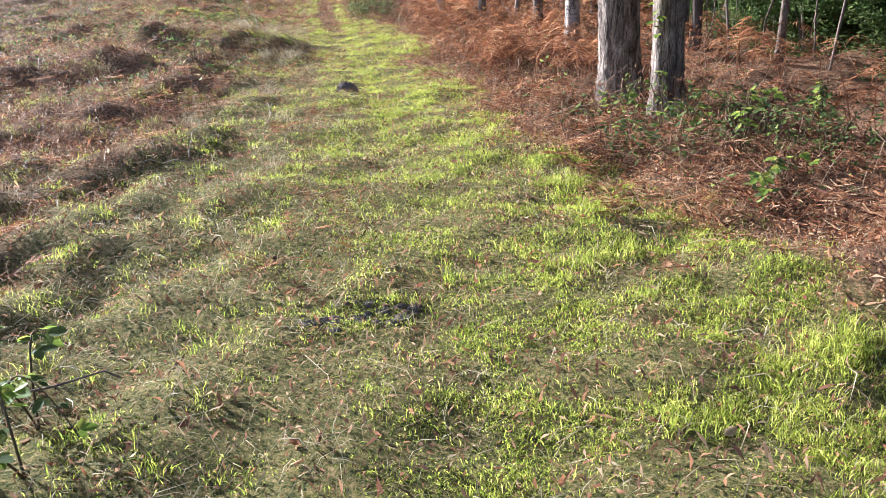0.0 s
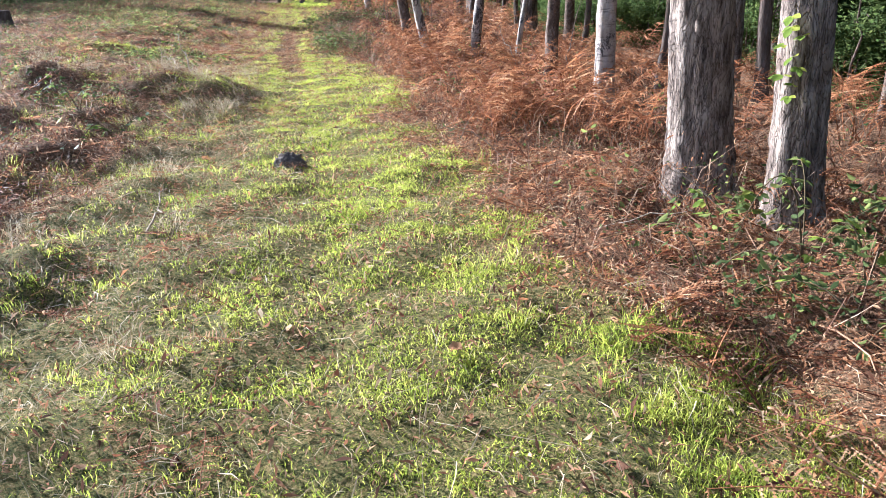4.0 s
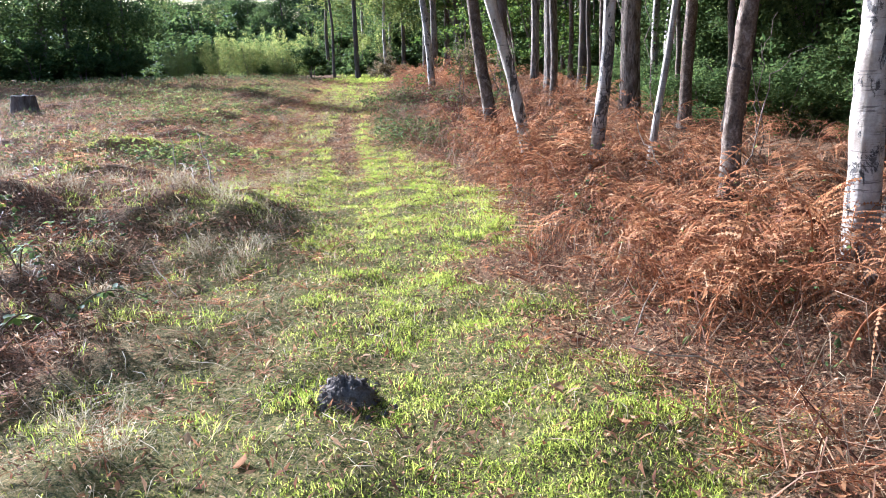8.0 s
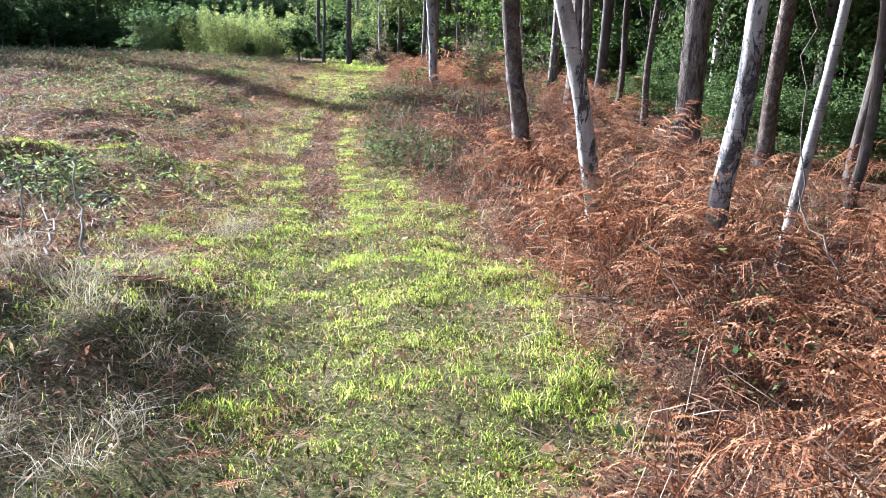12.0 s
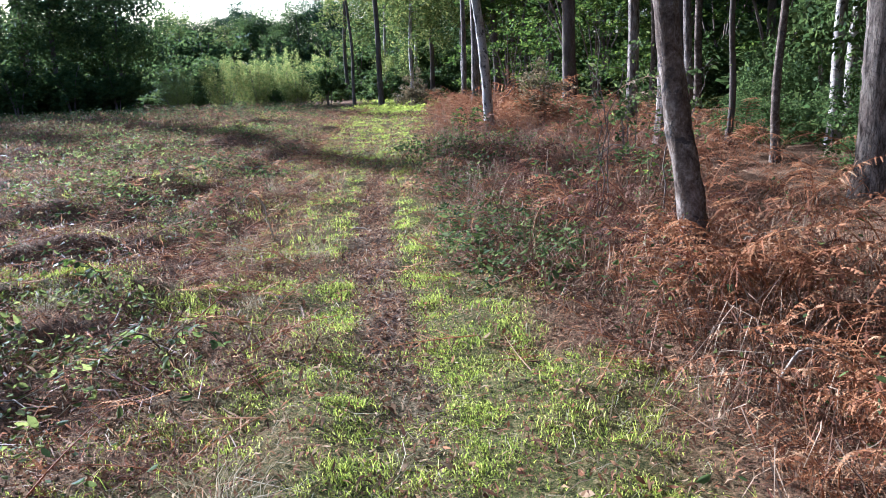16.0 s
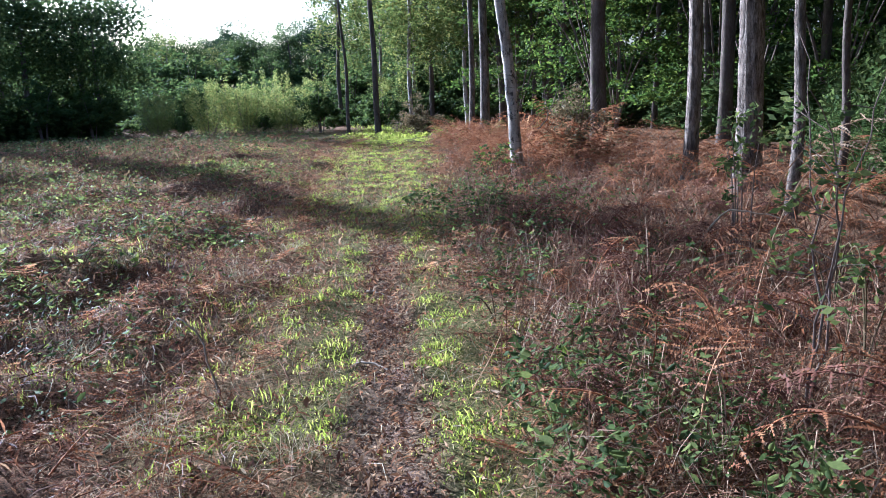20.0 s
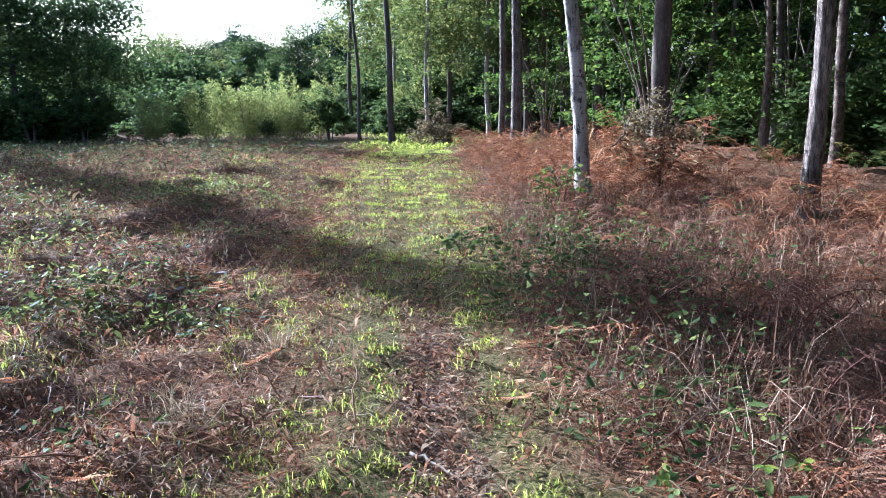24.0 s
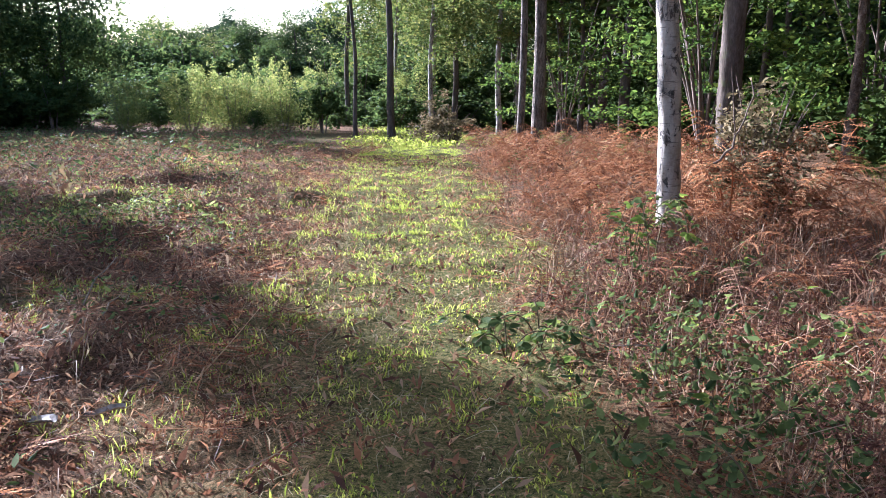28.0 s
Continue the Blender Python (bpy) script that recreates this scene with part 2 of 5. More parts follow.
M_REDSTEM = bark_mat("bracken_stem", [(0.3, (0.14, 0.065, 0.035)), (0.7, (0.34, 0.20, 0.11))], (8, 8, 2), 0.002)
M_BRAMBLESTEM = bark_mat("bramble_stem", [(0.3, (0.07, 0.05, 0.03)), (0.7, (0.15, 0.11, 0.05))], (8, 8, 2), 0.002)
M_SOIL = bark_mat("mole_soil", [(0.3, (0.07, 0.054, 0.043)), (0.7, (0.20, 0.16, 0.13))], (6, 6, 6), 0.02)


def ground_mat():
    m, nt, p = nodes_of("forest_ground")
    v = coords(nt, world_space=True)
    zone = nt.nodes.new("ShaderNodeAttribute")
    zone.attribute_name = "zone"
    sep = nt.nodes.new("ShaderNodeSeparateColor")
    nt.links.new(zone.outputs["Color"], sep.inputs[0])
    fine = mix(nt, 0.5, noise_tex(nt, 38, 6, 0.7, v, 0.4), noise_tex(nt, 130, 4, 0.7, v, 0.8))
    mid = noise_tex(nt, 5, 5, 0.65, v)
    litter = ramp(nt, fine, [(0.40, (0.030, 0.020, 0.013)), (0.47, (0.13, 0.078, 0.044)), (0.54, (0.24, 0.125, 0.066)), (0.62, (0.38, 0.24, 0.14))])
    turf = ramp(nt, fine, [(0.40, (0.026, 0.030, 0.011)), (0.47, (0.085, 0.100, 0.026)), (0.54, (0.18, 0.15, 0.05)), (0.62, (0.32, 0.24, 0.11))])
    soil = ramp(nt, fine, [(0.40, (0.06, 0.036, 0.027)), (0.48, (0.17, 0.10, 0.075)), (0.55, (0.28, 0.18, 0.135)), (0.63, (0.44, 0.33, 0.26))])
    col = mix(nt, sep.outputs[0], litter, turf)
    col = mix(nt, sep.outputs[1], col, soil)
    col = mix(nt, 0.45, col, ramp(nt, mid, [(0.3, (0.5, 0.48, 0.46)), (0.65, (1, 1, 1))]), "MULTIPLY")
    nt.links.new(col, p.inputs["Base Color"])
    p.inputs["Roughness"].default_value = 0.95
    p.inputs["Specular IOR Level"].default_value = 0.02
    bump(nt, p, mix(nt, 0.3, fine, mid), 1.0, 0.05)
    return m


M_GROUND = ground_mat()


# ---- mesh helpers ----
def mesh_from(name, verts, faces, mat):
    """A mesh from arrays: verts (n, 3), faces (m, k) with k corners each."""
    me = bpy.data.meshes.new(name)
    verts, faces = np.asarray(verts, np.float32), np.asarray(faces, np.int32)
    n, k = faces.shape
    me.vertices.add(len(verts))
    me.vertices.foreach_set("co", verts.ravel())
    me.loops.add(n * k)
    me.loops.foreach_set("vertex_index", faces.ravel())
    me.polygons.add(n)
    me.polygons.foreach_set("loop_start", np.arange(0, n * k, k, dtype=np.int32))
    me.materials.append(mat)
    me.update(calc_edges=True)
    return me


def smooth(me):
    me.polygons.foreach_set("use_smooth", np.ones(len(me.polygons), bool))
    return me


def tube_arrays(pts, radii, sides=8, rough=0.0, seed=0, lobes=0, lobe_depth=0.0):
    """Verts and quads of a tube along pts, with uneven skin."""
    g = np.random.default_rng(seed)
    pts = np.asarray(pts, float)
    n = len(pts)
    tan = np.gradient(pts, axis=0)
    tan /= np.linalg.norm(tan, axis=1)[:, None] + 1e-9
    ref = np.array([1.0, 0.13, 0.0]) if abs(tan[0][0]) < 0.9 else np.array([0.0, 1.0, 0.1])
    a = np.cross(tan, ref)
    a /= np.linalg.norm(a, axis=1)[:, None]
    b = np.cross(tan, a)
    ang = np.linspace(0, 2 * np.pi, sides, endpoint=False)
    rad = np.asarray(radii, float)[:, None] * np.ones(sides)
    if lobes:
        ph = g.uniform(0, 6.28, 3)
        rad = rad * (1 + lobe_depth * np.sin(lobes * ang + ph[0])[None, :] + 0.5 * lobe_depth * np.sin((lobes * 2 + 1) * ang + ph[1])[None, :])
    if rough:
        rad = rad * (1 + rough * g.standard_normal((n, sides)))
    v = pts[:, None, :] + rad[..., None] * (np.cos(ang)[None, :, None] * a[:, None, :] + np.sin(ang)[None, :, None] * b[:, None, :])
    i = np.arange(n - 1)[:, None] * sides
    j = np.arange(sides)[None, :]
    q = np.stack([i + j, i + (j + 1) % sides, i + sides + (j + 1) % sides, i + sides + j], -1).reshape(-1, 4)
    return v.reshape(-1, 3), q


def join_arrays(items):
    vs, fs, off = [], [], 0
    for v, f in items:
        vs.append(v)
        fs.append(np.asarray(f) + off)
        off += len(v)
    return np.concatenate(vs), np.concatenate(fs)


def part(name, me, parent, label="", m=None):
    ob = new(name, me)
    ob.parent = parent
    if m is not None:
        ob.matrix_basis = m
    return tagged(ob, label) if label else ob


def thing(name, label, category, m, group="", kind=""):
    ob = new(name)
    ob.matrix_basis = m
    ob.empty_display_size = 0.2
    return tagged(ob, label, category, group, kind)


def bezier(p0, p1, p2, n):
    t = np.linspace(0, 1, n)[:, None]
    return (1 - t) ** 2 * np.asarray(p0, float) + 2 * t * (1 - t) * np.asarray(p1, float) + t**2 * np.asarray(p2, float)


def smoothstep(a, b, x):
    t = np.clip((np.asarray(x, float) - a) / (b - a), 0, 1)
    return t * t * (3 - 2 * t)


# wave noise for zones and relief: sums of sines in fixed random directions
_wg = np.random.default_rng(3)
_waves = [(_wg.uniform(0, 6.28), _wg.uniform(0, 6.28)) for _ in range(40)]


def wavy(x, y, scale, k=0):
    s = 0
    for i in range(6):
        d, ph = _waves[(k * 6 + i) % 40]
        f = (0.7 + 0.22 * i) / scale * 6.28
        s = s + np.sin(f * (x * math.cos(d) + y * math.sin(d)) + ph + 1.7 * math.sin(i * 2.1 + k))
    return s / 6 * 1.6


# ---- plan: the line of the path and the zones beside it ----
def path_x(y):
    return np.interp(y, [-4, 4, 9, 13, 18, 22, 26, 30, 36, 44, 60], [0.45, 0.45, 0.50, 0.32, 0.10, 0.22, 0.40, 0.50, 0.75, 1.2, 2.0])


def edge_right(y):
    """Where the grass ends and the bracken begins on the wood's side."""
    return np.interp(y, [-4, 2, 5, 8, 11, 13, 14.2, 15.5, 17, 20, 24, 28, 34, 44], [3.2, 2.7, 1.9, 1.45, 1.35, 1.6, 1.5, 1.05, 0.85, 0.72, 1.1, 1.45, 1.7, 2.3]) + 0.16 * np.sin(1.7 * np.asarray(y)) + 0.11 * np.sin(3.9 * np.asarray(y) + 1.0)


def edge_left(y):
    return np.interp(y, [-4, 2, 6, 10, 12, 14, 20, 24, 30, 36, 44], [-3.5, -2.2, -1.4, -0.9, -0.7, -0.35, -0.45, -0.3, -0.5, -0.1, 0.4])


def grassy(x, y):
    """0 to 1: how far the ground is turf."""
    x, y = np.asarray(x, float), np.asarray(y, float)
    w = 0.45 * wavy(x, y, 1.7, 1) + 0.25 * wavy(x, y, 0.6, 2)
    r = smoothstep(0.3, -0.3, x - edge_right(y) + 0.45 * w)
    l = smoothstep(-0.9, 0.5, x - edge_left(y) + 0.9 * w)
    core = r * l
    patches = 0.75 * smoothstep(0.25, 0.8, wavy(x, y, 2.6, 3)) * r * smoothstep(-7, -1, x)
    return np.clip(np.maximum(core, patches), 0, 1)


def bare(x, y):
    """0 to 1: the trodden strip of soil and leaf crumbs."""
    d = np.abs(x - path_x(y) + 0.05 * wavy(x, y, 2.0, 4) - 0.0)
    return smoothstep(0.27, 0.09, d) * smoothstep(13.0, 16.5, y) * smoothstep(23.5, 21.5, y) * (0.75 + 0.25 * wavy(x, y, 0.7, 5))


def ground_z(x, y):
    x, y = np.asarray(x, float), np.asarray(y, float)
    off = smoothstep(0.5, 2.2, np.abs(x - path_x(y)))
    heath = smoothstep(0.7, 1.7, path_x(y) - x)
    near = (0.022 + 0.03 * off + 0.01 * heath) * wavy(x, y, 1.3, 0) + (0.014 + 0.022 * off + 0.008 * heath) * wavy(x, y, 0.55, 2)
    near = near + 0.26 * np.exp(-(((y - 12.1) / np.where(y < 12.1, 0.8, 1.3)) ** 2)) * smoothstep(-0.05, -0.75, x) * smoothstep(-3.4, -2.2, x)
    mound = off * (0.08 * wavy(x, y, 3.2, 3) + 0.05 * wavy(x, y, 1.7, 5))
    bank = 0.22 * smoothstep(-0.9, -3.2, x - path_x(y)) * smoothstep(5, 11, y) * smoothstep(40, 28, y)
    ridge = 0.15 * smoothstep(26, 33, y) * smoothstep(44, 37, y) * smoothstep(0.2, -4, x)
    dip = -0.45 * smoothstep(32, 50, y) * smoothstep(-34, -14, x)
    trod = -0.03 * smoothstep(0.5, 0.0, np.abs(x - path_x(y)))
    far = smoothstep(90, 50, np.hypot(x, y - 15))
    fine = smoothstep(-15, -9, x) * smoothstep(13, 8, x) * smoothstep(43, 36, y) * smoothstep(-6, -3, y)
    broad = smoothstep(-22, -15, x) * smoothstep(20, 13, x) * smoothstep(52, 42, y) * smoothstep(-8, -4, y)
    return (near * fine + mound * broad + bank + ridge + trod + dip) * far


def axis(stops):
    """Grid lines: (start, end, step) stretches one after another."""
    out = []
    for a, b, s in stops:
        out.append(np.arange(a, b, s))
    return np.unique(np.concatenate(out).round(4))


def build_ground():
    gx = axis([(-1500, -300, 300), (-300, -60, 40), (-60, -20, 5), (-20, -7, 0.8), (-7, 6, 0.09), (6, 14, 0.5), (14, 60, 4), (60, 300, 40), (300, 1501, 300)])
    gy = axis([(-1500, -300, 300), (-300, -40, 40), (-40, -6, 3), (-6, -3, 0.5), (-3, 30, 0.09), (30, 44, 0.4), (44, 90, 4), (90, 300, 30), (300, 2101, 300)])
    X, Y = np.meshgrid(gx, gy)
    Z = ground_z(X, Y)
    v = np.stack([X, Y, Z], -1).reshape(-1, 3)
    nx, ny = len(gx), len(gy)
    i = (np.arange(ny - 1)[:, None] * nx + np.arange(nx - 1)[None, :]).ravel()
    f = np.stack([i, i + 1, i + nx + 1, i + nx], -1)
    me = smooth(mesh_from("ground", v, f, M_GROUND))
    att = me.color_attributes.new("zone", "FLOAT_COLOR", "POINT")
    g, b = grassy(X, Y).ravel(), bare(X, Y).ravel()
    att.data.foreach_set("color", np.stack([0.8 * g, np.clip(b, 0, 1), 0 * g, 1 + 0 * g], -1).astype(np.float32).ravel())
    tagged(new("ground", me), "woodland path ground of turf, soil and bracken litter", "ground", kind="structure")


build_ground()


# ---- trees ----
def leaf_cloud(centres, radii, per, size, seed, flat=0.7, droop=0.0):
    """Verts and quads of many small leaves gathered in clumps."""
    g = np.random.default_rng(seed)
    c = np.repeat(np.asarray(centres, float), per, axis=0)
    rr = np.repeat(np.asarray(radii, float), per)
    n = len(c)
    d = g.standard_normal((n, 3))
    d /= np.linalg.norm(d, axis=1)[:, None]
    d *= (g.uniform(0.15, 1.0, n) ** 0.6)[:, None]
    p = c + d * rr[:, None] * np.array([1, 1, flat])
    if droop:
        p[:, 2] -= droop * g.random(n) * rr
    u = g.standard_normal((n, 3))
    u[:, 2] *= 0.55
    u /= np.linalg.norm(u, axis=1)[:, None]
    w = np.cross(u, g.standard_normal((n, 3)))
    w /= np.linalg.norm(w, axis=1)[:, None]
    s = size * g.uniform(0.55, 1.35, n)[:, None]
    k = np.cross(u, w) * s * 0.18
    v = np.stack([p - u * s, p + w * s * 0.42 + k - u * s * 0.1, p + u * s, p - w * s * 0.42 + k - u * s * 0.1], 1).reshape(-1, 3)
    return v, np.arange(4 * n).reshape(-1, 4)


def clumps(n, rx, ry, rz, zc, seed, shell=0.45):
    g = np.random.default_rng(seed)
    d = g.standard_normal((n, 3))
    d /= np.linalg.norm(d, axis=1)[:, None]
    d *= (shell + (1 - shell) * g.random(n))[:, None] * g.uniform(0.75, 1.2, n)[:, None]
    return d * np.array([rx, ry, rz]) + np.array([0, 0, zc])


def trunk_arrays(height, r0, r1, lean=(0, 0), bend=0.1, seed=0, sides=14, rings=26, rough=0.03, flare=0.35, lobes=0, lobe_depth=0.0):
    g = np.random.default_rng(seed)
    t = np.linspace(0, 1, rings) ** 1.5
    z = t * height - 0.15 * (t == 0)
    ph = g.uniform(0, 6.28, 4)
    bx = bend * (np.sin(1.3 * z + ph[0]) - np.sin(ph[0])) * np.minimum(z, 1.0)
    by = bend * (np.sin(1.1 * z + ph[1]) - np.sin(ph[1])) * np.minimum(z, 1.0)
    pts = np.stack([lean[0] * z + bx, lean[1] * z + by, z], 1)
    rad = r0 + (r1 - r0) * t
    rad = rad * (1 + flare * np.exp(-np.maximum(z, 0) / 0.22))
    return tube_arrays(pts, rad, sides, rough, seed, lobes, lobe_depth), pts


def limb_arrays(start, direction, length, r, seed, sag=0.0):
    g = np.random.default_rng(seed)
    d = np.asarray(direction, float)
    d /= np.linalg.norm(d)
    p0 = np.asarray(start, float)
    p1 = p0 + d * length * 0.5 + g.standard_normal(3) * 0.08 * length + np.array([0, 0, 0.1 * length])
    p2 = p0 + d * length + np.array([0, 0, -sag * length])
    return tube_arrays(bezier(p0, p1, p2, 7), np.linspace(r, r * 0.25, 7), 6, 0.04, seed)


def tree(name, label, x, y, height, r0, mat, lean=(0, 0), bend=0.05, seed=0, crown=None, limbs=0, limb_from=2.5, group="", sides=14, rings=26, lobes=0, lobe_depth=0.0, rough=0.03, rz=0.0, stem=1.0):
    """A tree of its own: trunk, limbs and a crown of many leaves. crown: (material, clumps, spread, low, leaves per clump, leaf size)."""
    t = thing(name, label, "tree", pose(x, y, float(ground_z(x, y)), 0, 0, rz), group)
    (v, f), pts = trunk_arrays(height * stem, r0, r0 * 0.35, lean, bend, seed, sides, rings, rough, lobes=lobes, lobe_depth=lobe_depth)
    part("trunk", smooth(mesh_from("trunk", v, f, mat)), t)
    g = np.random.default_rng(seed + 50)
    for i in range(limbs):
        z = limb_from + (height - limb_from) * (i + g.random()) / max(limbs, 1) * 0.9
        k = int(np.argmin(np.abs(pts[:, 2] - z)))
        a = g.uniform(0, 6.28)
        v, f = limb_arrays(pts[k], (math.cos(a), math.sin(a), 0.5), g.uniform(0.9, 2.0), r0 * 0.22, seed * 31 + i, 0.1)
        part("limb", smooth(mesh_from("limb", v, f, mat)), t)
    if crown:
        cm, n, spread, low, per, size = crown
        hz = (height - low) / 2
        top = np.interp((low + height) / 2, pts[:, 2], pts[:, 0]), np.interp((low + height) / 2, pts[:, 2], pts[:, 1])
        c = clumps(n, spread, spread, hz, low + hz, seed + 9) + np.array([top[0], top[1], 0])
        v, f = leaf_cloud(c, g.uniform(0.3, 0.55, n) * spread * 0.75, per, size, seed + 5, droop=0.5)
        part("crown", mesh_from("crown", v, f, cm), t)
    return t


# the two great pines beside the start
tree("pine_tree", "large pine trunk with thick plated grey-brown bark", 2.93, 7.40, 13, 0.20, M_PINEBARK, (-0.06, 0.01), 0.012, 1, (M_PINE, 26, 2.4, 7.5, 90, 0.30), 4, 6, sides=56, rings=150, lobes=9, lobe_depth=0.035, rough=0.022)
tree("pine_tree", "pine trunk with rugged bark and ivy at its side", 3.03, 6.52, 12, 0.135, M_PINEBARK, (-0.05, 0.02), 0.02, 2, (M_PINE, 22, 2.2, 7, 90, 0.30), 3, 6, sides=44, rings=120, lobes=7, lobe_depth=0.04, rough=0.025)
# birches and slim trees along the wood's edge
tree("birch_tree", "leaning birch with white flaking bark", 2.14, 13.47, 9, 0.06, M_BIRCHBARK, (-0.24, 0.05), 0.06, 3, (M_BIRCHLEAF, 24, 1.7, 5, 90, 0.07), 4, 4, sides=22, rings=60, rough=0.055)
tree("birch_tree", "old birch with dark fissured base and pale bark", 2.60, 12.86, 9.5, 0.062, M_ROUGHBIRCH, (0.02, 0.03), 0.05, 4, (M_BIRCHLEAF, 24, 1.7, 5, 90, 0.07), 4, 4, sides=22, rings=60, rough=0.055)
tree("birch_sapling", "thin pale birch sapling with a slight lean", 3.22, 13.09, 6, 0.038, M_BIRCHBARK, (0.10, 0.06), 0.06, 5, (M_BIRCHLEAF, 14, 1.1, 3.6, 60, 0.06), 4, 2, sides=14, rings=40)
tree("slim_tree", "slim dark tree leaning slightly over bracken", 3.08, 11.15, 9, 0.072, M_OLDBIRCH, (0.05, 0.04), 0.05, 6, (M_OAK, 22, 1.9, 5, 80, 0.09), 3, 4, sides=22, rings=60, rough=0.055)
tree("birch_tree", "stout birch with smooth white bark", 3.13, 9.65, 10, 0.09, M_BIRCHBARK, (0.0, 0.02), 0.03, 7, (M_BIRCHLEAF, 24, 1.9, 5, 80, 0.07), 4, 4, sides=24, rings=60, rough=0.055)
tree("slim_tree", "dark birch trunk with peeling patches in bracken", 2.21, 16.19, 9, 0.085, M_OLDBIRCH, (-0.075, 0.03), 0.05, 8, (M_BIRCHLEAF, 24, 1.8, 5, 90, 0.07), 4, 4.2, sides=30, rings=80, rough=0.055)
tree("birch_tree", "white-stemmed birch standing in red bracken", 2.44, 26.37, 9, 0.095, M_BIRCHBARK, (-0.11, 0.01), 0.03, 9, (M_BIRCHLEAF, 28, 2.0, 4.6, 110, 0.07), 5, 4, sides=26, rings=70, rough=0.055)
tree("pine_tree", "straight pine with reddish grey bark", 5.06, 25.99, 12, 0.11, M_PINEBARK, (0.0, 0.0), 0.02, 10, (M_PINE, 20, 2, 7, 70, 0.25), 3, 6, sides=30, rings=80, lobes=7, lobe_depth=0.03)
tree("pine_tree", "thick pine trunk with grey fissured bark", 5.02, 24.1, 13, 0.165, M_PINEBARK, (0.0, 0.01), 0.015, 11, (M_PINE, 20, 2.2, 7, 70, 0.25), 3, 6, sides=34, rings=90, lobes=9, lobe_depth=0.035)
tree("pine_tree", "dark pine trunk behind dead undergrowth", 5.31, 31.56, 13, 0.18, M_DARKBARK, (0.0, 0.0), 0.015, 12, (M_PINE, 20, 2.2, 7, 70, 0.25), 3, 6, sides=26, rings=70, lobes=7, lobe_depth=0.03)
tree("pine_tree", "pale-edged pine, one of a close pair", 3.21, 37.2, 13, 0.085, M_PINEBARK, (0.012, 0.0), 0.015, 13, (M_PINE, 20, 2.2, 7, 70, 0.28), 2, 6)
tree("pine_tree", "brown pine, one of a close pair", 3.62, 37.3, 13, 0.145, M_PINEBARK, (0.0, 0.0), 0.01, 14, (M_PINE, 20, 2.2, 7, 70, 0.28), 2, 6)
tree("slim_tree", "thin bare tree at the path's bend", -0.6, 47.5, 11, 0.075, M_DARKBARK, (-0.02, 0.0), 0.05, 15, (M_BIRCHLEAF, 26, 1.6, 6.5, 90, 0.10), 4, 5)
tree("slim_tree", "straight dark tree at the path's bend", 0.62, 46.5, 11, 0.13, M_DARKBARK, (-0.012, 0.0), 0.02, 16, (M_BIRCHLEAF, 30, 2.0, 5.0, 110, 0.10), 4, 5)
tree("dead_tree", "broken slender dead trunk, pale wood showing", 7.9, 32.6, 4.4, 0.10, M_OLDBIRCH, (-0.045, 0.0), 0.04, 17)
tree("birch_tree", "pale birch deeper in the wood", 6.9, 22.4, 9, 0.09, M_BIRCHBARK, (0.03, 0.0), 0.03, 18, (M_BIRCHLEAF, 20, 1.8, 5, 80, 0.08), 3, 4)
tree("birch_tree", "pale birch deeper in the wood", 7.3, 22.7, 9, 0.11, M_BIRCHBARK, (0.06, 0.0), 0.03, 19, (M_BIRCHLEAF, 20, 1.8, 5, 80, 0.08), 3, 4)
tree("slim_tree", "thin grey sapling among dead bracken", 5.65, 9.1, 6, 0.05, M_OLDBIRCH, (0.0, 0.02), 0.04, 20, (M_OAK, 12, 1.1, 4, 60, 0.08), 3, 3)
# this trunk stands in shade; the dark bark colour carries that shade
tree("pine_tree", "pine trunk behind the birches, its shade put into dark bark", 7.6, 30.2, 13, 0.15, M_DARKBARK, (0.0, 0.0), 0.01, 21, (M_PINE, 20, 2.2, 7, 70, 0.25), 2, 6, sides=22, rings=50)
tree("pine_tree", "pine trunk beside bracken in shade", 5.0, 18.6, 13, 0.17, M_PINEBARK, (-0.01, 0.0), 0.01, 22, (M_PINE, 20, 2.2, 7, 70, 0.25), 2, 6, sides=30, rings=80, lobes=8, lobe_depth=0.03)

# the wood behind: trunks with high crowns, copied
WOOD = []
for i in range(6):
    mats = (M_DARKBARK, M_PINEBARK, M_DARKBARK, M_OLDBIRCH, M_DARKBARK, M_OLDBIRCH)
    crowns = (M_OAK, M_PINE, M_OAK, M_BIRCHLEAF, M_PINE, M_BIRCHLEAF)
    WOOD.append(tree("forest_tree", "tall slender forest tree in the shaded wood", 9 + i, -6 - 2 * i, 11 + i % 3, 0.09 + 0.025 * (i % 3), mats[i], (R.uniform(-0.03, 0.03), 0), 0.05, 60 + i, (crowns[i], 30, 2.5, 4.6, 42, 0.36), 4, 4, "trees of the wood"))
spots = []
tries = 0
while len(spots) < 115 and tries < 9000:
    tries += 1
    x, y = R.uniform(5.2, 34), R.uniform(-8, 85)
    if x < 6.5 and y < 34 or x < 3.5 + 0.06 * max(0, y - 34):
        continue
    if y > 34 and 5 < x < 8 and y < 40:
        continue
    if all((x - a) ** 2 + (y - b) ** 2 > 3.0 for a, b in spots):
        spots.append((x, y))
while len(spots) < 140:
    x, y = R.uniform(4.2, 10.5), R.uniform(8, 23)
    if all((x - a) ** 2 + (y - b) ** 2 > 1.2 for a, b in spots) and all((x - a) ** 2 + (y - b) ** 2 > 1.0 for a, b in ((5.06, 26), (5.02, 24.1), (5.3, 31.5), (5, 18.6), (6.9, 22.4), (7.3, 22.7), (5.65, 9.1), (7.6, 30.2))):
        spots.append((x, y))
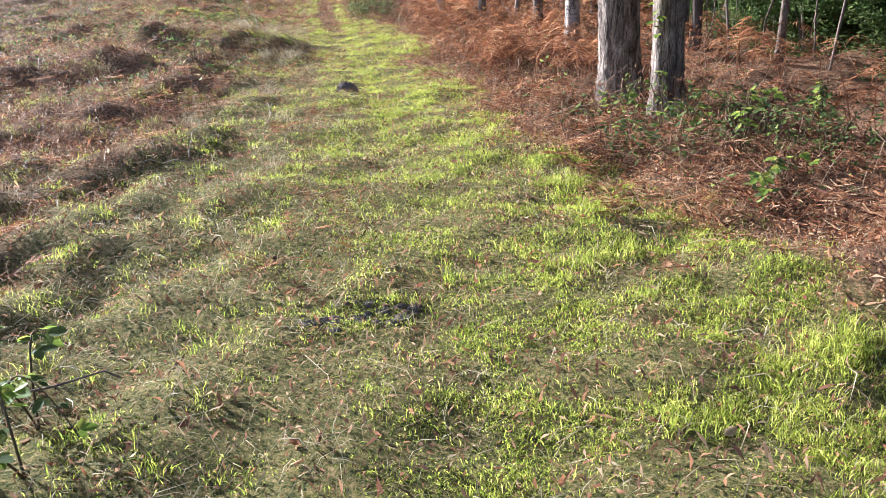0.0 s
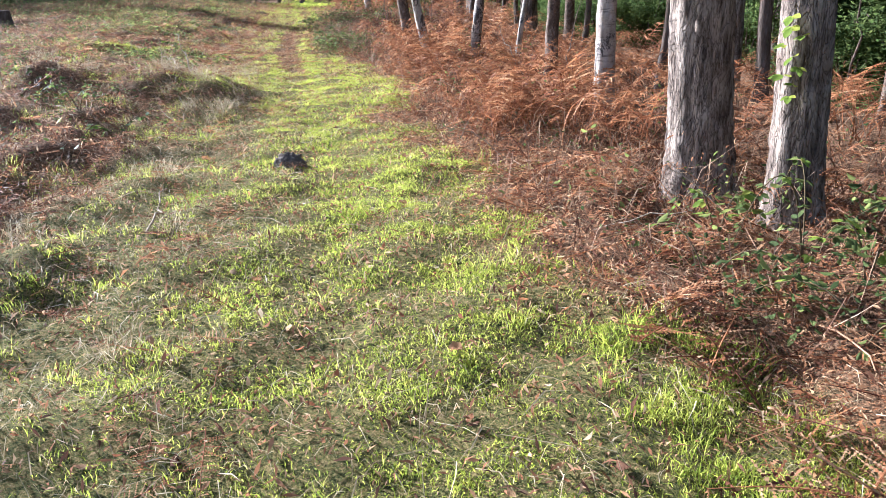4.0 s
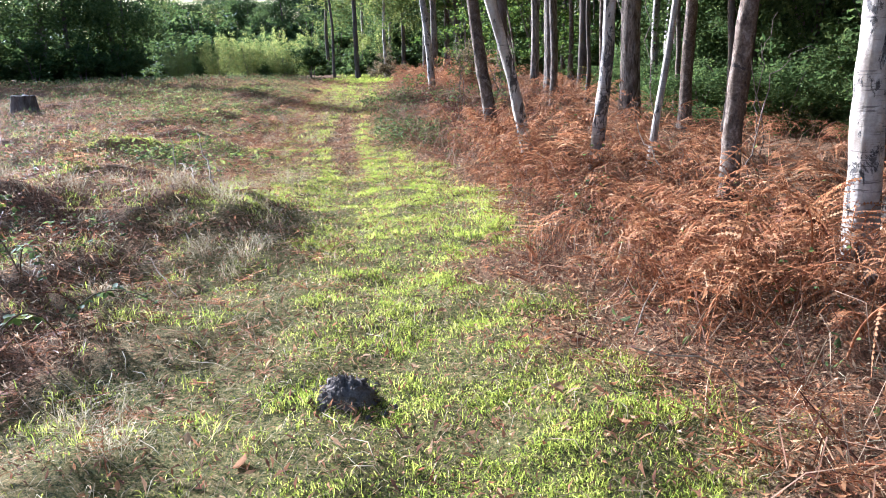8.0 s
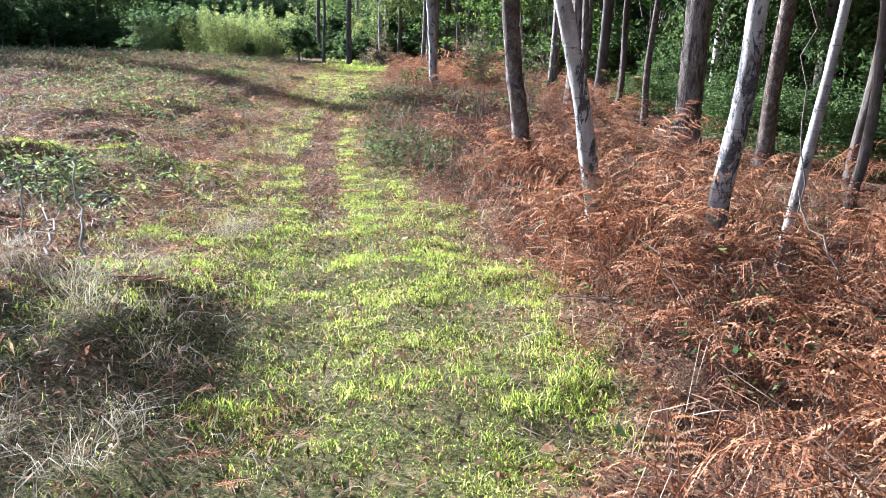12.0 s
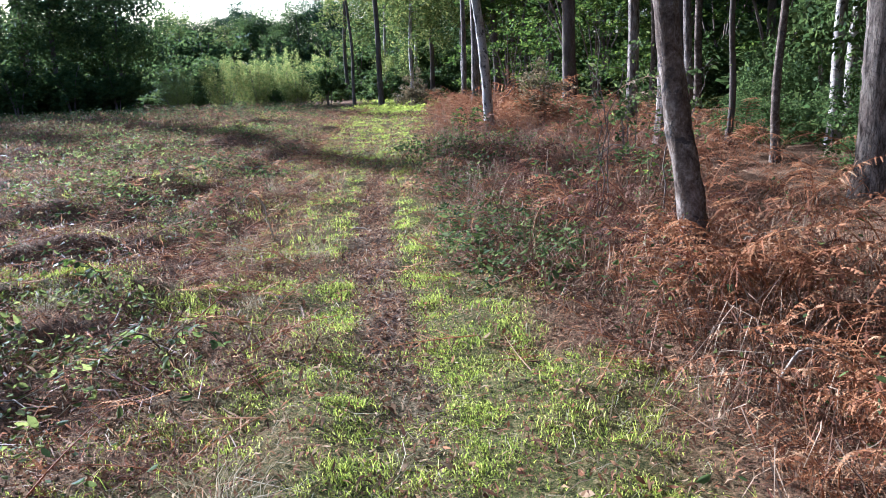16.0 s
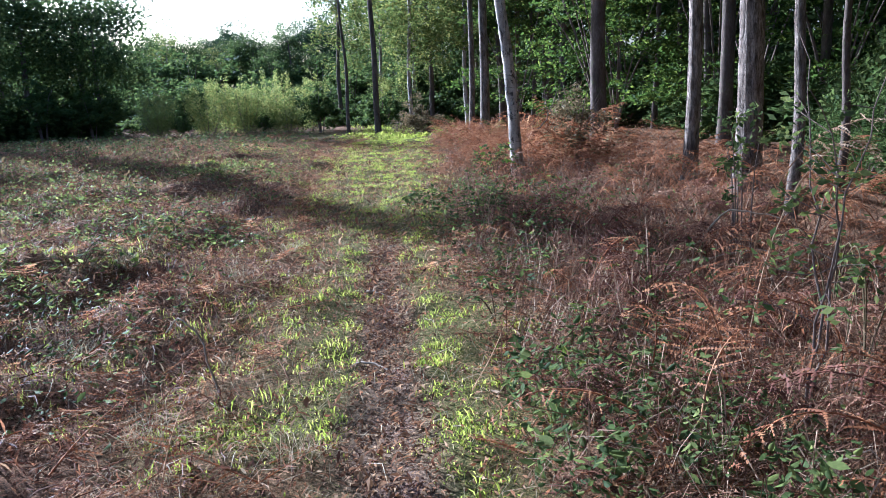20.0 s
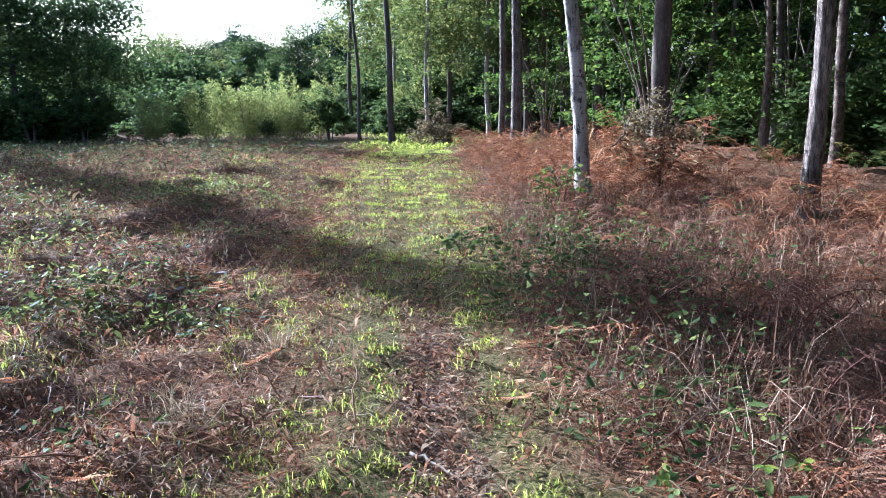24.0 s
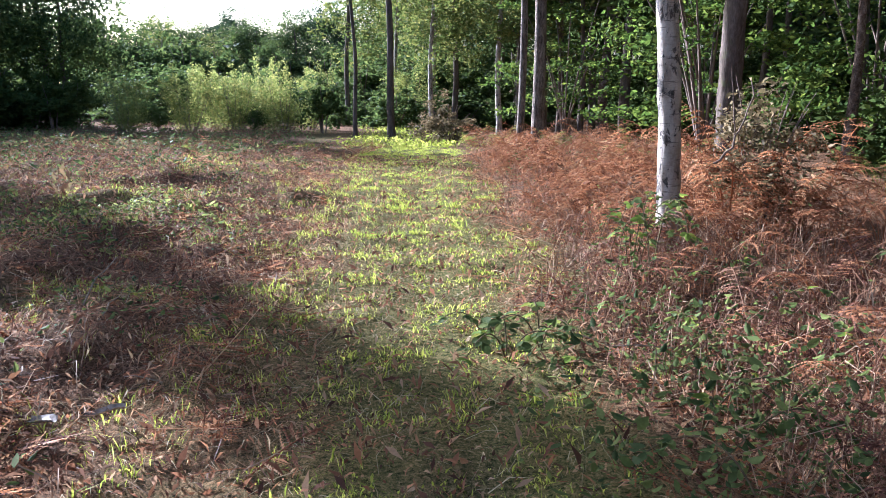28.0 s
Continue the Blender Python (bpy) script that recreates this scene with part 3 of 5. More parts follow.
for i, (x, y) in enumerate(spots):
    s = R.uniform(0.85, 1.25) if i < 115 else R.uniform(0.45, 0.8)
    c = copy_thing(WOOD[i % 6], pose(x, y, float(ground_z(x, y)), 0, 0, R.uniform(0, 360)))
    c.scale = (s, s, s * R.uniform(0.9, 1.15))


def bush(name, label, mat, stem_mat, rx, ry, h, n, per, size, seed, stems=6, low=0.2, group="", stem_r=0.035):
    t = thing(name, label, "bush", pose(0, 0, 0), group)
    g = np.random.default_rng(seed)
    for i in range(stems):
        a = g.uniform(0, 6.28)
        tip = (math.cos(a) * rx * g.uniform(0.3, 0.8), math.sin(a) * ry * g.uniform(0.3, 0.8), h * g.uniform(0.65, 0.95))
        v, f = tube_arrays(bezier((0.1 * math.cos(a), 0.1 * math.sin(a), -0.1), (tip[0] * 0.3, tip[1] * 0.3, tip[2] * 0.6), tip, 8), np.linspace(stem_r, stem_r * 0.3, 8), 6, 0.05, seed + i)
        part("stem", smooth(mesh_from("stem", v, f, stem_mat)), t)
    c = clumps(n, rx, ry, (h - low) / 2, low + (h - low) / 2, seed + 3, 0.35)
    v, f = leaf_cloud(c, g.uniform(0.22, 0.5, n) * min(rx, h / 2) * 0.8, per, size, seed + 4, 0.8)
    part("crown", mesh_from("crown", v, f, mat), t)
    return t


def place(t, x, y, s=1.0, rz=0.0, sz=None):
    t.matrix_basis = pose(x, y, float(ground_z(x, y)) - 0.02, 0, 0, rz)
    t.scale = (s, s, sz or s)
    return t


def placed_copy(t, x, y, s, rz, sz=None):
    c = copy_thing(t, pose(x, y, float(ground_z(x, y)) - 0.02, 0, 0, rz))
    c.scale = (s, s, sz or s)
    return c


# yellow-green sallow bushes at the far side of the clearing
def sallow_bush(seed):
    """Many upright stems, each feathered with leaves to its tip."""
    t = thing("sallow_bush", "feathery yellow-green sallow bush in sunlight", "bush", pose(0, 0, 0), "sallow bushes across the clearing")
    g = np.random.default_rng(seed)
    C, rad = [], []
    for i in range(24):
        a, d = g.uniform(0, 6.28), g.uniform(0.1, 1.0) ** 0.6
        tip = np.array([1.6 * d * math.cos(a), 1.5 * d * math.sin(a), (2.9 - 1.0 * d * d) * g.uniform(0.72, 1.08)])
        pts = bezier((0.15 * math.cos(a), 0.15 * math.sin(a), -0.1), (tip[0] * 0.75, tip[1] * 0.75, tip[2] * 0.45), tip, 9)
        if i % 2:
            v, f = tube_arrays(pts, np.linspace(0.022, 0.005, 9), 5, 0.05, seed + i)
            part("stem", smooth(mesh_from("stem", v, f, M_TWIG)), t)
        C.append(pts[2:] + g.normal(0, 0.06, (7, 3)))
        rad.append(np.linspace(0.5, 0.2, 7) * g.uniform(0.7, 1.25))
    v, f = leaf_cloud(np.concatenate(C), np.concatenate(rad), 34, 0.055, seed + 4, 0.9)
    part("crown", mesh_from("crown", v, f, M_WILLOW), t)
    return t


sallow = [sallow_bush(200 + 40 * i) for i in range(3)]
for i, (x, y, s, sz) in enumerate([(-3.4, 51.0, 0.8, 0.92), (-5.5, 52.3, 0.78, 0.86), (-7.2, 52.0, 0.75, 0.98), (-9.3, 51.0, 0.68, 0.9), (-2.6, 53.0, 0.8, 0.98), (-6.4, 54, 0.9, 1.02), (-4.4, 53.2, 0.7, 1.0), (1.8, 56, 1.0, 1.0), (3.2, 60, 1.1, 1.3)]):
    (place if i < 3 else placed_copy)(sallow[i % 3], x, y, s, 40.0 * i, sz)
darkb = bush("thorn_bush", "dark dense thorn bush among the sallows", M_OAK, M_TWIG, 1.3, 1.3, 2.6, 46, 46, 0.12, 230)
place(darkb, -1.9, 50.6, 0.78, 0)
for i, (x, y, s) in enumerate([(-12.6, 52.5, 0.8), (-14.6, 52, 1.0), (-17, 51.5, 1.1), (-20, 50.5, 1.1), (-23, 52, 1.3), (-27, 53, 1.4), (-31, 52, 1.5), (-8.3, 51.6, 0.32), (-4.5, 51.2, 0.36)]):
    placed_copy(darkb, x, y, s, 55.0 * i)

thicket = bush("thicket", "dense low thicket of dark green leaves", M_OAK, M_TWIG, 1.7, 1.5, 2.3, 64, 52, 0.115, 240, 4, -0.6, "thickets round the clearing")
place(thicket, -13.5, 53, 0.9)
for i in range(36):
    x = -50 + 1.6 * i + R.uniform(-0.4, 0.4)
    placed_copy(thicket, x, (58.5 if -11.5 < x < 1 else 52.5) + R.uniform(-0.8, 1.2) + 0.05 * i, R.uniform(0.85, 1.15), R.uniform(0, 360), R.uniform(0.55, 0.85))
for i in range(30):
    placed_copy(thicket, -46 + 2.3 * i, 66 + R.uniform(-2, 2), R.uniform(1.3, 1.7), R.uniform(0, 360), R.uniform(0.9, 1.3))
for i in range(30):
    y = -5 + 2.0 * i
    placed_copy(thicket, R.uniform(8.2, 11.0) + 0.03 * y, y + R.uniform(-0.7, 0.7), R.uniform(0.8, 1.1), R.uniform(0, 360), R.uniform(0.5, 0.95))
for i in range(26):
    placed_copy(thicket, R.uniform(12, 16), -6 + 3 * i, R.uniform(1.2, 1.6), R.uniform(0, 360), R.uniform(1.0, 1.6))
for i in range(30):
    x = -46 + 1.75 * i + R.uniform(-0.5, 0.5)
    placed_copy(darkb, x, (62.0 if -12 < x < 1 else 55.0) + R.uniform(-2, 3) + 0.04 * i, R.uniform(0.75, 1.25), R.uniform(0, 360))
for i in range(26):
    placed_copy(darkb, -42 + 2.4 * i + R.uniform(-0.5, 0.5), 82 + R.uniform(-3, 3), R.uniform(1.4, 2.2), R.uniform(0, 360))

# trees of the clearing's far and left edge
def broad_tree(name, label, height, spread, low, mat, bark, n, per, size, seed, group=""):
    return tree(name, label, 0, 0, height, 0.018 * height, bark, (0, 0), 0.08, seed, (mat, n, spread, low, per, size), 6, low, group, stem=0.72)


oak = broad_tree("oak_tree", "broad oak with dark green rugged crown", 10.5, 4.0, 0.9, M_OAK, M_DARKBARK, 105, 90, 0.13, 300, "trees round the clearing")
oak2 = broad_tree("oak_tree", "tall oak with uneven dark green crown", 12, 3.6, 1.2, M_OAK, M_DARKBARK, 105, 90, 0.13, 301, "trees round the clearing")
ash = broad_tree("birch_tree", "feathery birch with thin yellowing crown", 9.5, 2.4, 2.6, M_BIRCHLEAF, M_BIRCHBARK, 60, 60, 0.12, 302, "trees round the clearing")
fir = broad_tree("pine_tree", "dark pine with ragged top on the skyline", 11, 2.6, 3.0, M_PINE, M_DARKBARK, 80, 110, 0.14, 303, "trees round the clearing")
pine = broad_tree("pine_tree", "tall pine with a clear stem and high crown", 15, 2.2, 7.0, M_PINE, M_PINEBARK, 50, 80, 0.22, 304, "trees round the clearing")
near = [(oak, -14.0, 55.5, 0.84), (oak2, -17.8, 55, 0.9), (oak, -22, 53, 1.0), (oak2, -27, 55, 1.1), (oak, -31, 56, 1.1), (oak2, -36, 54, 1.2), (oak, -41, 50, 1.2)]
far = [(fir, -26, 96, 0.8), (oak, -21, 98, 0.70), (ash, -17.8, 90, 0.82), (oak2, -15, 96, 0.62), (fir, -11.5, 98, 0.62), (oak, -8.8, 95, 0.76), (fir, -5.5, 95, 0.76), (oak2, -2, 96, 0.70), (ash, -12.6, 88, 0.66), (oak, -32, 94, 1.0), (oak2, -38, 92, 1.1), (oak, 2, 96, 1.0), (fir, 6, 95, 1.1), (oak2, 10, 100, 1.1), (oak, -44, 90, 1.1), (oak, -14.5, 92, 0.55), (oak2, -20, 90, 0.52), (oak, -4, 88, 0.58), (oak, 0, 84, 0.58), (oak2, -8, 86, 0.48), (oak, -27, 88, 0.65), (oak, 15, 96, 1.2), (oak2, 21, 92, 1.2), (fir, 27, 95, 1.2), (oak, 33, 90, 1.2)]
# unseen trees left of and behind the walk; some cast shadows across the heath
shade = [(oak2, -33, 44, 1.0), (oak, -38, 36, 1.0), (oak2, -46, 30, 1.1), (oak, -52, 18, 1.1), (oak, -54, 6, 1.1), (oak2, -54, -8, 1.1), (oak2, -46, -22, 1.1), (oak, -34, -30, 1.1), (oak2, -20, -32, 1.1), (oak, -8, -30, 1.1), (oak2, 6, -28, 1.1), (pine, -31, 54, 1.0)]
used = set()
for i, (src, x, y, s) in enumerate(near + far + shade):
    if src.name in used:
        placed_copy(src, x, y, s, 67.0 * i)
    else:
        used.add(src.name)
        place(src, x, y, s)

# unseen pines, squeezed thin and stretched tall to place shadow bands on the path
for x, y, s, sz in [(-20.8, 42.5, 0.21, 1.75), (-21.8, 43.6, 0.20, 1.85), (-17.5, 54.7, 0.7, 1.8)]:
    placed_copy(pine, x, y, s, 37.0 * y, sz)
for x, y, s in [(1.4, 68, 0.85), (4.2, 64, 1.0), (8.4, 58, 0.95)]:
    placed_copy(oak2, x, y, s, 31.0 * y)
# two more unseen pines, narrowed to shape the shadow across the heath
placed_copy(fir, -21.4, 47.25, 0.26, 140.0, 1.55)
tall = placed_copy(fir, -20.6, 46.35, 0.26, 20.0, 1.4)
for src, x, y, s, sz in [(oak, -12.9, 55, 0.6, 0.85), (oak2, -15.8, 54, 0.75, 0.9), (oak, -10.2, 92, 0.8, 0.8), (oak2, -6.8, 93, 0.7, 0.72), (fir, -13.3, 95, 0.75, 0.75), (oak, -17, 94, 0.75, 0.78), (fir, -3.6, 92, 0.8, 0.8), (oak, -19.5, 96, 0.8, 0.85)]:
    placed_copy(src, x, y, s, 71.0 * x, sz)
tagged(tall, "unseen tall narrow pine added for its shadow across the heath")

# birches with hanging foliage where the path enters the trees
for i, (x, y, h, r) in enumerate([(2.2, 50, 10, 0.10), (3.4, 52.5, 10, 0.13), (4.6, 48.5, 10, 0.11), (5.8, 51, 11, 0.18), (2.9, 57, 11, 0.10), (7.2, 47, 10, 0.1), (1.2, 60, 11, 0.11), (-1.2, 58, 11, 0.12)]):
    tree("birch_tree", "birch with hanging yellow-green leaf sprays", x, y, h, r, M_DARKBARK if i % 2 else M_BIRCHBARK, (R.uniform(-0.03, 0.03), 0), 0.04, 400 + i, (M_BIRCHLEAF, 80, 1.9, 2.3, 80, 0.085), 3, 3, "birches at the path's end")

# hazels: layered bright leaves against the dark wood
def hazel_leaf_sheet(seed, n, rx, ry, z0, z1, size):
    g = np.random.default_rng(seed)
    k = 46
    cx, cy = g.uniform(-rx, rx, k), g.uniform(-ry, ry, k)
    cz = g.uniform(z0, z1, k)
    c = np.stack([cx, cy, cz], 1)
    return leaf_cloud(c, g.uniform(0.45, 0.9, k), n // k, size, seed + 1, 0.22, 0.25)


hazels = []
for i in range(3):
    t = thing("hazel_bush", "hazel with layered bright green leaves", "bush", pose(0, 0, 0), "hazels in the wood")
    g = np.random.default_rng(500 + i)
    for j in range(6):
        a = g.uniform(0, 6.28)
        v, f = tube_arrays(bezier((0, 0, -0.1), (0.3 * math.cos(a), 0.3 * math.sin(a), 2), (1.5 * math.cos(a), 1.5 * math.sin(a), g.uniform(3, 5)), 9), np.linspace(0.04, 0.01, 9), 6, 0.04, 510 + j)
        part("stem", smooth(mesh_from("stem", v, f, M_TWIG)), t)
    v, f = hazel_leaf_sheet(520 + i, 3800, 2.0, 2.0, 0.9, 5.6, 0.075)
    part("crown", mesh_from("crown", v, f, M_HAZEL), t)
    hazels.append(t)
for i, (x, y, s) in enumerate([(6.6, 35.5, 1.0), (9.2, 34.0, 1.05), (8.0, 38.5, 1.1), (11.5, 36.5, 1.1), (10.8, 31.5, 1.0), (5.9, 44, 1.0), (13.5, 33, 1.1), (12.5, 27, 0.9), (15.5, 38, 1.2), (10, 43, 1.2)]):
    (place if i < 3 else placed_copy)(hazels[i % 3], x, y, s, 80.0 * i)
# dark understorey that closes the wood
under = place(bush("leafy_shrub", "dark leafy shrub at the wood's edge", M_OAK, M_TWIG, 1.7, 1.5, 2.3, 80, 110, 0.048, 245, 5, -0.5, "shrubs in the wood"), 7.0, 1.0, 0.7)
for i in range(24):
    y = 2.0 + 1.0 * i
    placed_copy(under, R.uniform(6.5, 7.6), y + R.uniform(-0.3, 0.3), R.uniform(0.5, 0.75), R.uniform(0, 360), R.uniform(0.4, 0.8))
    placed_copy(under, R.uniform(8.0, 9.4), y + R.uniform(-0.4, 0.4), R.uniform(0.8, 1.1), R.uniform(0, 360), R.uniform(0.9, 1.6))
for x, y, sc in [(-0.3, 57.5, 0.5), (-1.6, 56.5, 0.45), (0.5, 60.5, 0.7), (1.2, 62.5, 0.8)]:
    placed_copy(thicket, x, y, sc, 70.0 * y)
for i in range(34):
    x, y = R.uniform(11, 30), -6 + 2.5 * i + R.uniform(-1, 1)
    placed_copy(darkb, x, y, R.uniform(1.0, 1.7), R.uniform(0, 360))
for i in range(26):
    placed_copy(darkb, R.uniform(28, 34), -8 + 3.6 * i, R.uniform(1.8, 2.6), R.uniform(0, 360))


# ---- bracken ----
def frond_arrays(length, arch, seed, pairs=15, width=0.24, droop=0.9, stem=0.35, bend=1.4, step=0.016, tooth=0.012):
    """One bracken frond: a bent stalk, then paired side blades that hang, each cut into small teeth."""
    g = np.random.default_rng(seed)
    n = 26
    t = np.linspace(0, 1, n)
    ang = radians(84) - arch * t**bend
    seg = length / (n - 1)
    px = np.concatenate([[0], np.cumsum(np.cos(ang[:-1]) * seg)])
    pz = np.concatenate([[0], np.cumsum(np.sin(ang[:-1]) * seg)])
    side = 0.05 * length * np.sin(t * 3 + g.uniform(0, 6))
    pts = np.stack([px, side * t, pz - 0.03], 1)
    tv, tq = tube_arrays(pts[::2], np.linspace(0.006, 0.0015, n)[::2], 3)
    V, F, off = [tv], [np.concatenate([tq[:, [0, 1, 2]], tq[:, [0, 2, 3]]])], len(tv)
    for k in range(pairs):
        s = stem + (1 - stem) * (k + 0.3) / pairs
        p = np.array([np.interp(s, t, pts[:, j]) for j in range(3)])
        th = np.interp(s, t, ang)
        fwd = np.array([math.cos(th), 0, math.sin(th)])
        up = np.array([-math.sin(th), 0, math.cos(th)])
        ln = width * (1 - (s - stem) / (1 - stem)) ** 0.8 * g.uniform(0.7, 1.1) + 0.02
        for sg in (-1, 1):
            if g.random() < 0.08:
                continue
            d = np.array([0, sg, 0]) + fwd * g.uniform(0.15, 0.55) + up * g.normal(0, 0.15)
            m = max(3, int(ln / step))
            q = np.linspace(0, 1, m + 1)
            fall = np.clip(droop * g.uniform(0.3, 1.3) * q[:-1] ** 0.7, 0, 1.6)[:, None]
            way = d + np.array([0, 0, -1.0]) * fall + fwd * (g.normal(0, 0.3) * q[:-1] ** 2)[:, None]
            way /= np.linalg.norm(way, axis=1)[:, None]
            base = p + np.concatenate([np.zeros((1, 3)), np.cumsum(way * (ln / m), 0)])
            turn = g.normal(0, 0.5)
            w = np.cross(way, up + fwd * turn + np.array([0.1, 0.05, 0]))
            w /= np.linalg.norm(w, axis=1)[:, None] + 1e-6
            under = np.cross(w, way)
            hw = (tooth * (1 - 0.75 * q[:-1] ** 1.3) * g.uniform(0.55, 1.25, m))[:, None]
            fold = g.uniform(-0.2, 0.9)
            mid = base[:-1] * 0.45 + base[1:] * 0.55
            tips = [mid + way * 0.004 + w * hw * sd - under * hw * fold for sd in (-1, 1)]
            V.append(np.concatenate([base, *tips]))
            i = np.arange(m)
            F.append(np.concatenate([np.stack([i, i + 1, m + 1 + i], 1), np.stack([i + 1, i, 2 * m + 1 + i], 1)]) + off)
            off += 3 * m + 1
    return np.concatenate(V), np.concatenate(F)


FROND_ARR = [frond_arrays(R.uniform(0.75, 1.05), R.uniform(1.4, 2.5), 700 + i, droop=R.uniform(0.5, 1.4), width=R.uniform(0.16, 0.27)) for i in range(8)]
BED_ARR = [frond_arrays(R.uniform(0.75, 1.05), R.uniform(1.4, 2.5), 780 + i, pairs=14, droop=R.uniform(0.5, 1.4), width=R.uniform(0.17, 0.27), step=0.017, tooth=0.0105) for i in range(6)]
OLD_ARR = [frond_arrays(R.uniform(0.6, 0.95), R.uniform(1.7, 2.6), 720 + i, droop=R.uniform(0.9, 1.8), width=R.uniform(0.12, 0.20), tooth=0.009) for i in range(6)]
FLAT_ARR = [frond_arrays(R.uniform(0.45, 0.8), R.uniform(0.1, 0.5), 740 + i, pairs=12, droop=R.uniform(0.0, 0.3), width=R.uniform(0.12, 0.2), stem=0.2, step=0.018, tooth=0.011) for i in range(6)]
FRONDS = [mesh_from("frond", v, f, M_FROND) for v, f in FROND_ARR]
OLD = [mesh_from("frond", v, f, M_FROND_OLD) for v, f in OLD_ARR]
GREEN = [mesh_from("frond", v, f, M_FROND_GREEN) for v, f in FROND_ARR[:4]]


def bracken(x, y, s, meshes, label, group, count):
    t = thing("bracken_plant", label, "fern", pose(x, y, float(ground_z(x, y)) - 0.03, 0, 0, R.uniform(0, 360)), group)
    for i in range(count):
        k = s * R.uniform(0.75, 1.15)
        m = pose(R.uniform(-0.1, 0.1), R.uniform(-0.1, 0.1), 0, R.uniform(-24, 24), R.uniform(-12, 26), 360 * i / count + R.uniform(-30, 30))
        part("frond", R.choice(meshes), t, m=m @ Matrix.Diagonal((k, k, k, 1)))
    return t


placed = 0
while placed < 260:
    y = R.uniform(2.0, 35)
    x = float(edge_right(y)) + 0.25 + abs(R.gauss(0, 1.5))
    if x > 6.5 or (abs(x - 3.0) < 0.45 and 6.0 < y < 7.8):
        continue
    old = 16.5 < y < 26 and x < 4
    deep = x - float(edge_right(y))
    if y < 6.4 and x < 4.3 or y < 8.4 and deep < 0.9:
        continue
    if old and R.random() < 0.2:
        continue
    s = R.uniform(0.55, 0.8) if deep < 0.6 else R.uniform(0.8, 1.2)
    if old:
        bracken(x, y, s * 0.9, OLD, "collapsed dark brown dead bracken plant", "old bracken by the path", R.randint(5, 7))
    else:
        bracken(x, y, s, FRONDS, "rust-red dead bracken plant with arching fronds", "dead bracken at the wood's edge", R.randint(5, 7))
    placed += 1
for x, y, s in [(4.3, 33.8, 1.1), (5.0, 35.0, 1.2), (3.9, 36.5, 1.1), (3.0, 38.0, 1.1), (5.6, 33.2, 1.0), (6.9, 30.2, 1.0), (2.6, 40.5, 1.0), (7.6, 29.0, 0.9)]:
    bracken(x, y, s, GREEN, "green fern just turning yellow", "green ferns", 7)
for x, y, s in [(3.35, 27.1, 1.75), (3.75, 27.5, 1.6), (3.1, 27.4, 1.35), (3.9, 26.9, 1.3), (3.5, 26.7, 1.2)]:
    bracken(x, y, s, FRONDS, "tall tangle of dead bracken against a pine", "dead bracken at the wood's edge", 8)
for x, y, s in [(1.75, 13.0, 0.85), (1.95, 13.4, 0.95), (2.15, 12.9, 1.0), (1.7, 12.65, 0.7), (2.35, 13.2, 1.1), (1.9, 12.7, 0.85)]:
    bracken(x, y, s, FRONDS, "hanging mass of red-brown bracken round a birch", "dead bracken at the wood's edge", 8)
# one tall pale frond arching above the rest
M_PALEFROND = leaf_mat("bleached_frond", [(0.2, (0.22, 0.13, 0.07)), (0.6, (0.34, 0.22, 0.13)), (0.9, (0.46, 0.34, 0.22))], 0.4, patch=0.3)
t = thing("bracken_plant", "tall bleached bracken frond arching over the undergrowth", "fern", pose(1.9, 18.1, float(ground_z(1.9, 18.1)), 0, 0, -8))
v, f = frond_arrays(2.0, 3.0, 760, pairs=20, width=0.13, droop=0.9, stem=0.66, bend=3.0)
part("frond", mesh_from("frond", v, f, M_PALEFROND), t)
v, f = frond_arrays(1.9, 2.9, 761, pairs=18, width=0.11, droop=0.9, stem=0.66, bend=2.6)
part("frond", mesh_from("frond", v, f, M_PALEFROND), t, m=pose(0.1, 0.1, 0, 0, 0, 24))


def scatter_fronds(n, pick, arrs, scale, mat, name, label, flat=False):
    """Many fronds in one mesh, where nobody could count them."""
    V, F, off = [], [], 0
    for i in range(n):
        x, y = pick()
        v, f = arrs[R.randrange(len(arrs))]
        s = scale * R.uniform(0.7, 1.2) * (1.0 if flat else 0.7 + 0.6 * float(smoothstep(-0.4, 0.7, wavy(x, y, 1.7, 5))))
        m = pose(x, y, float(ground_z(x, y)), R.uniform(-14, 14) if flat else R.uniform(-25, 25), R.uniform(68, 84) if flat else R.uniform(-5, 30), R.uniform(0, 360))
        if flat:
            m = Matrix.Translation(m.translation) @ pose(0, 0, 0.02, 0, 0, R.uniform(0, 360)) @ pose(0, 0, 0, R.uniform(-18, 18), R.uniform(48, 80), 0)
        a = np.array(m.to_3x3())
        V.append((v * s) @ a.T + np.array(m.translation))
        F.append(f + off)
        off += len(v)
    me = mesh_from(name, np.concatenate(V), np.concatenate(F), mat)
    return tagged(new(name, me), label, "fern", kind="stuff")


M_HEATH = leaf_mat("heath_plants", [(0.2, (0.09, 0.055, 0.032)), (0.45, (0.20, 0.105, 0.055)), (0.65, (0.20, 0.145, 0.065)), (0.88, (0.27, 0.20, 0.095))], 0.35, 0.9, patch=0.5, gloss=0.04)
M_STEMS = leaf_mat("dead_stem", [(0.2, (0.11, 0.052, 0.030)), (0.5, (0.20, 0.105, 0.060)), (0.88, (0.36, 0.26, 0.165))], 0.14, patch=0.3)
M_FROND_BED = leaf_mat("bracken_bed", [(0.2, (0.10, 0.040, 0.022)), (0.42, (0.255, 0.102, 0.045)), (0.64, (0.38, 0.175, 0.078)), (0.9, (0.48, 0.32, 0.18))], 0.4, patch=0.6)
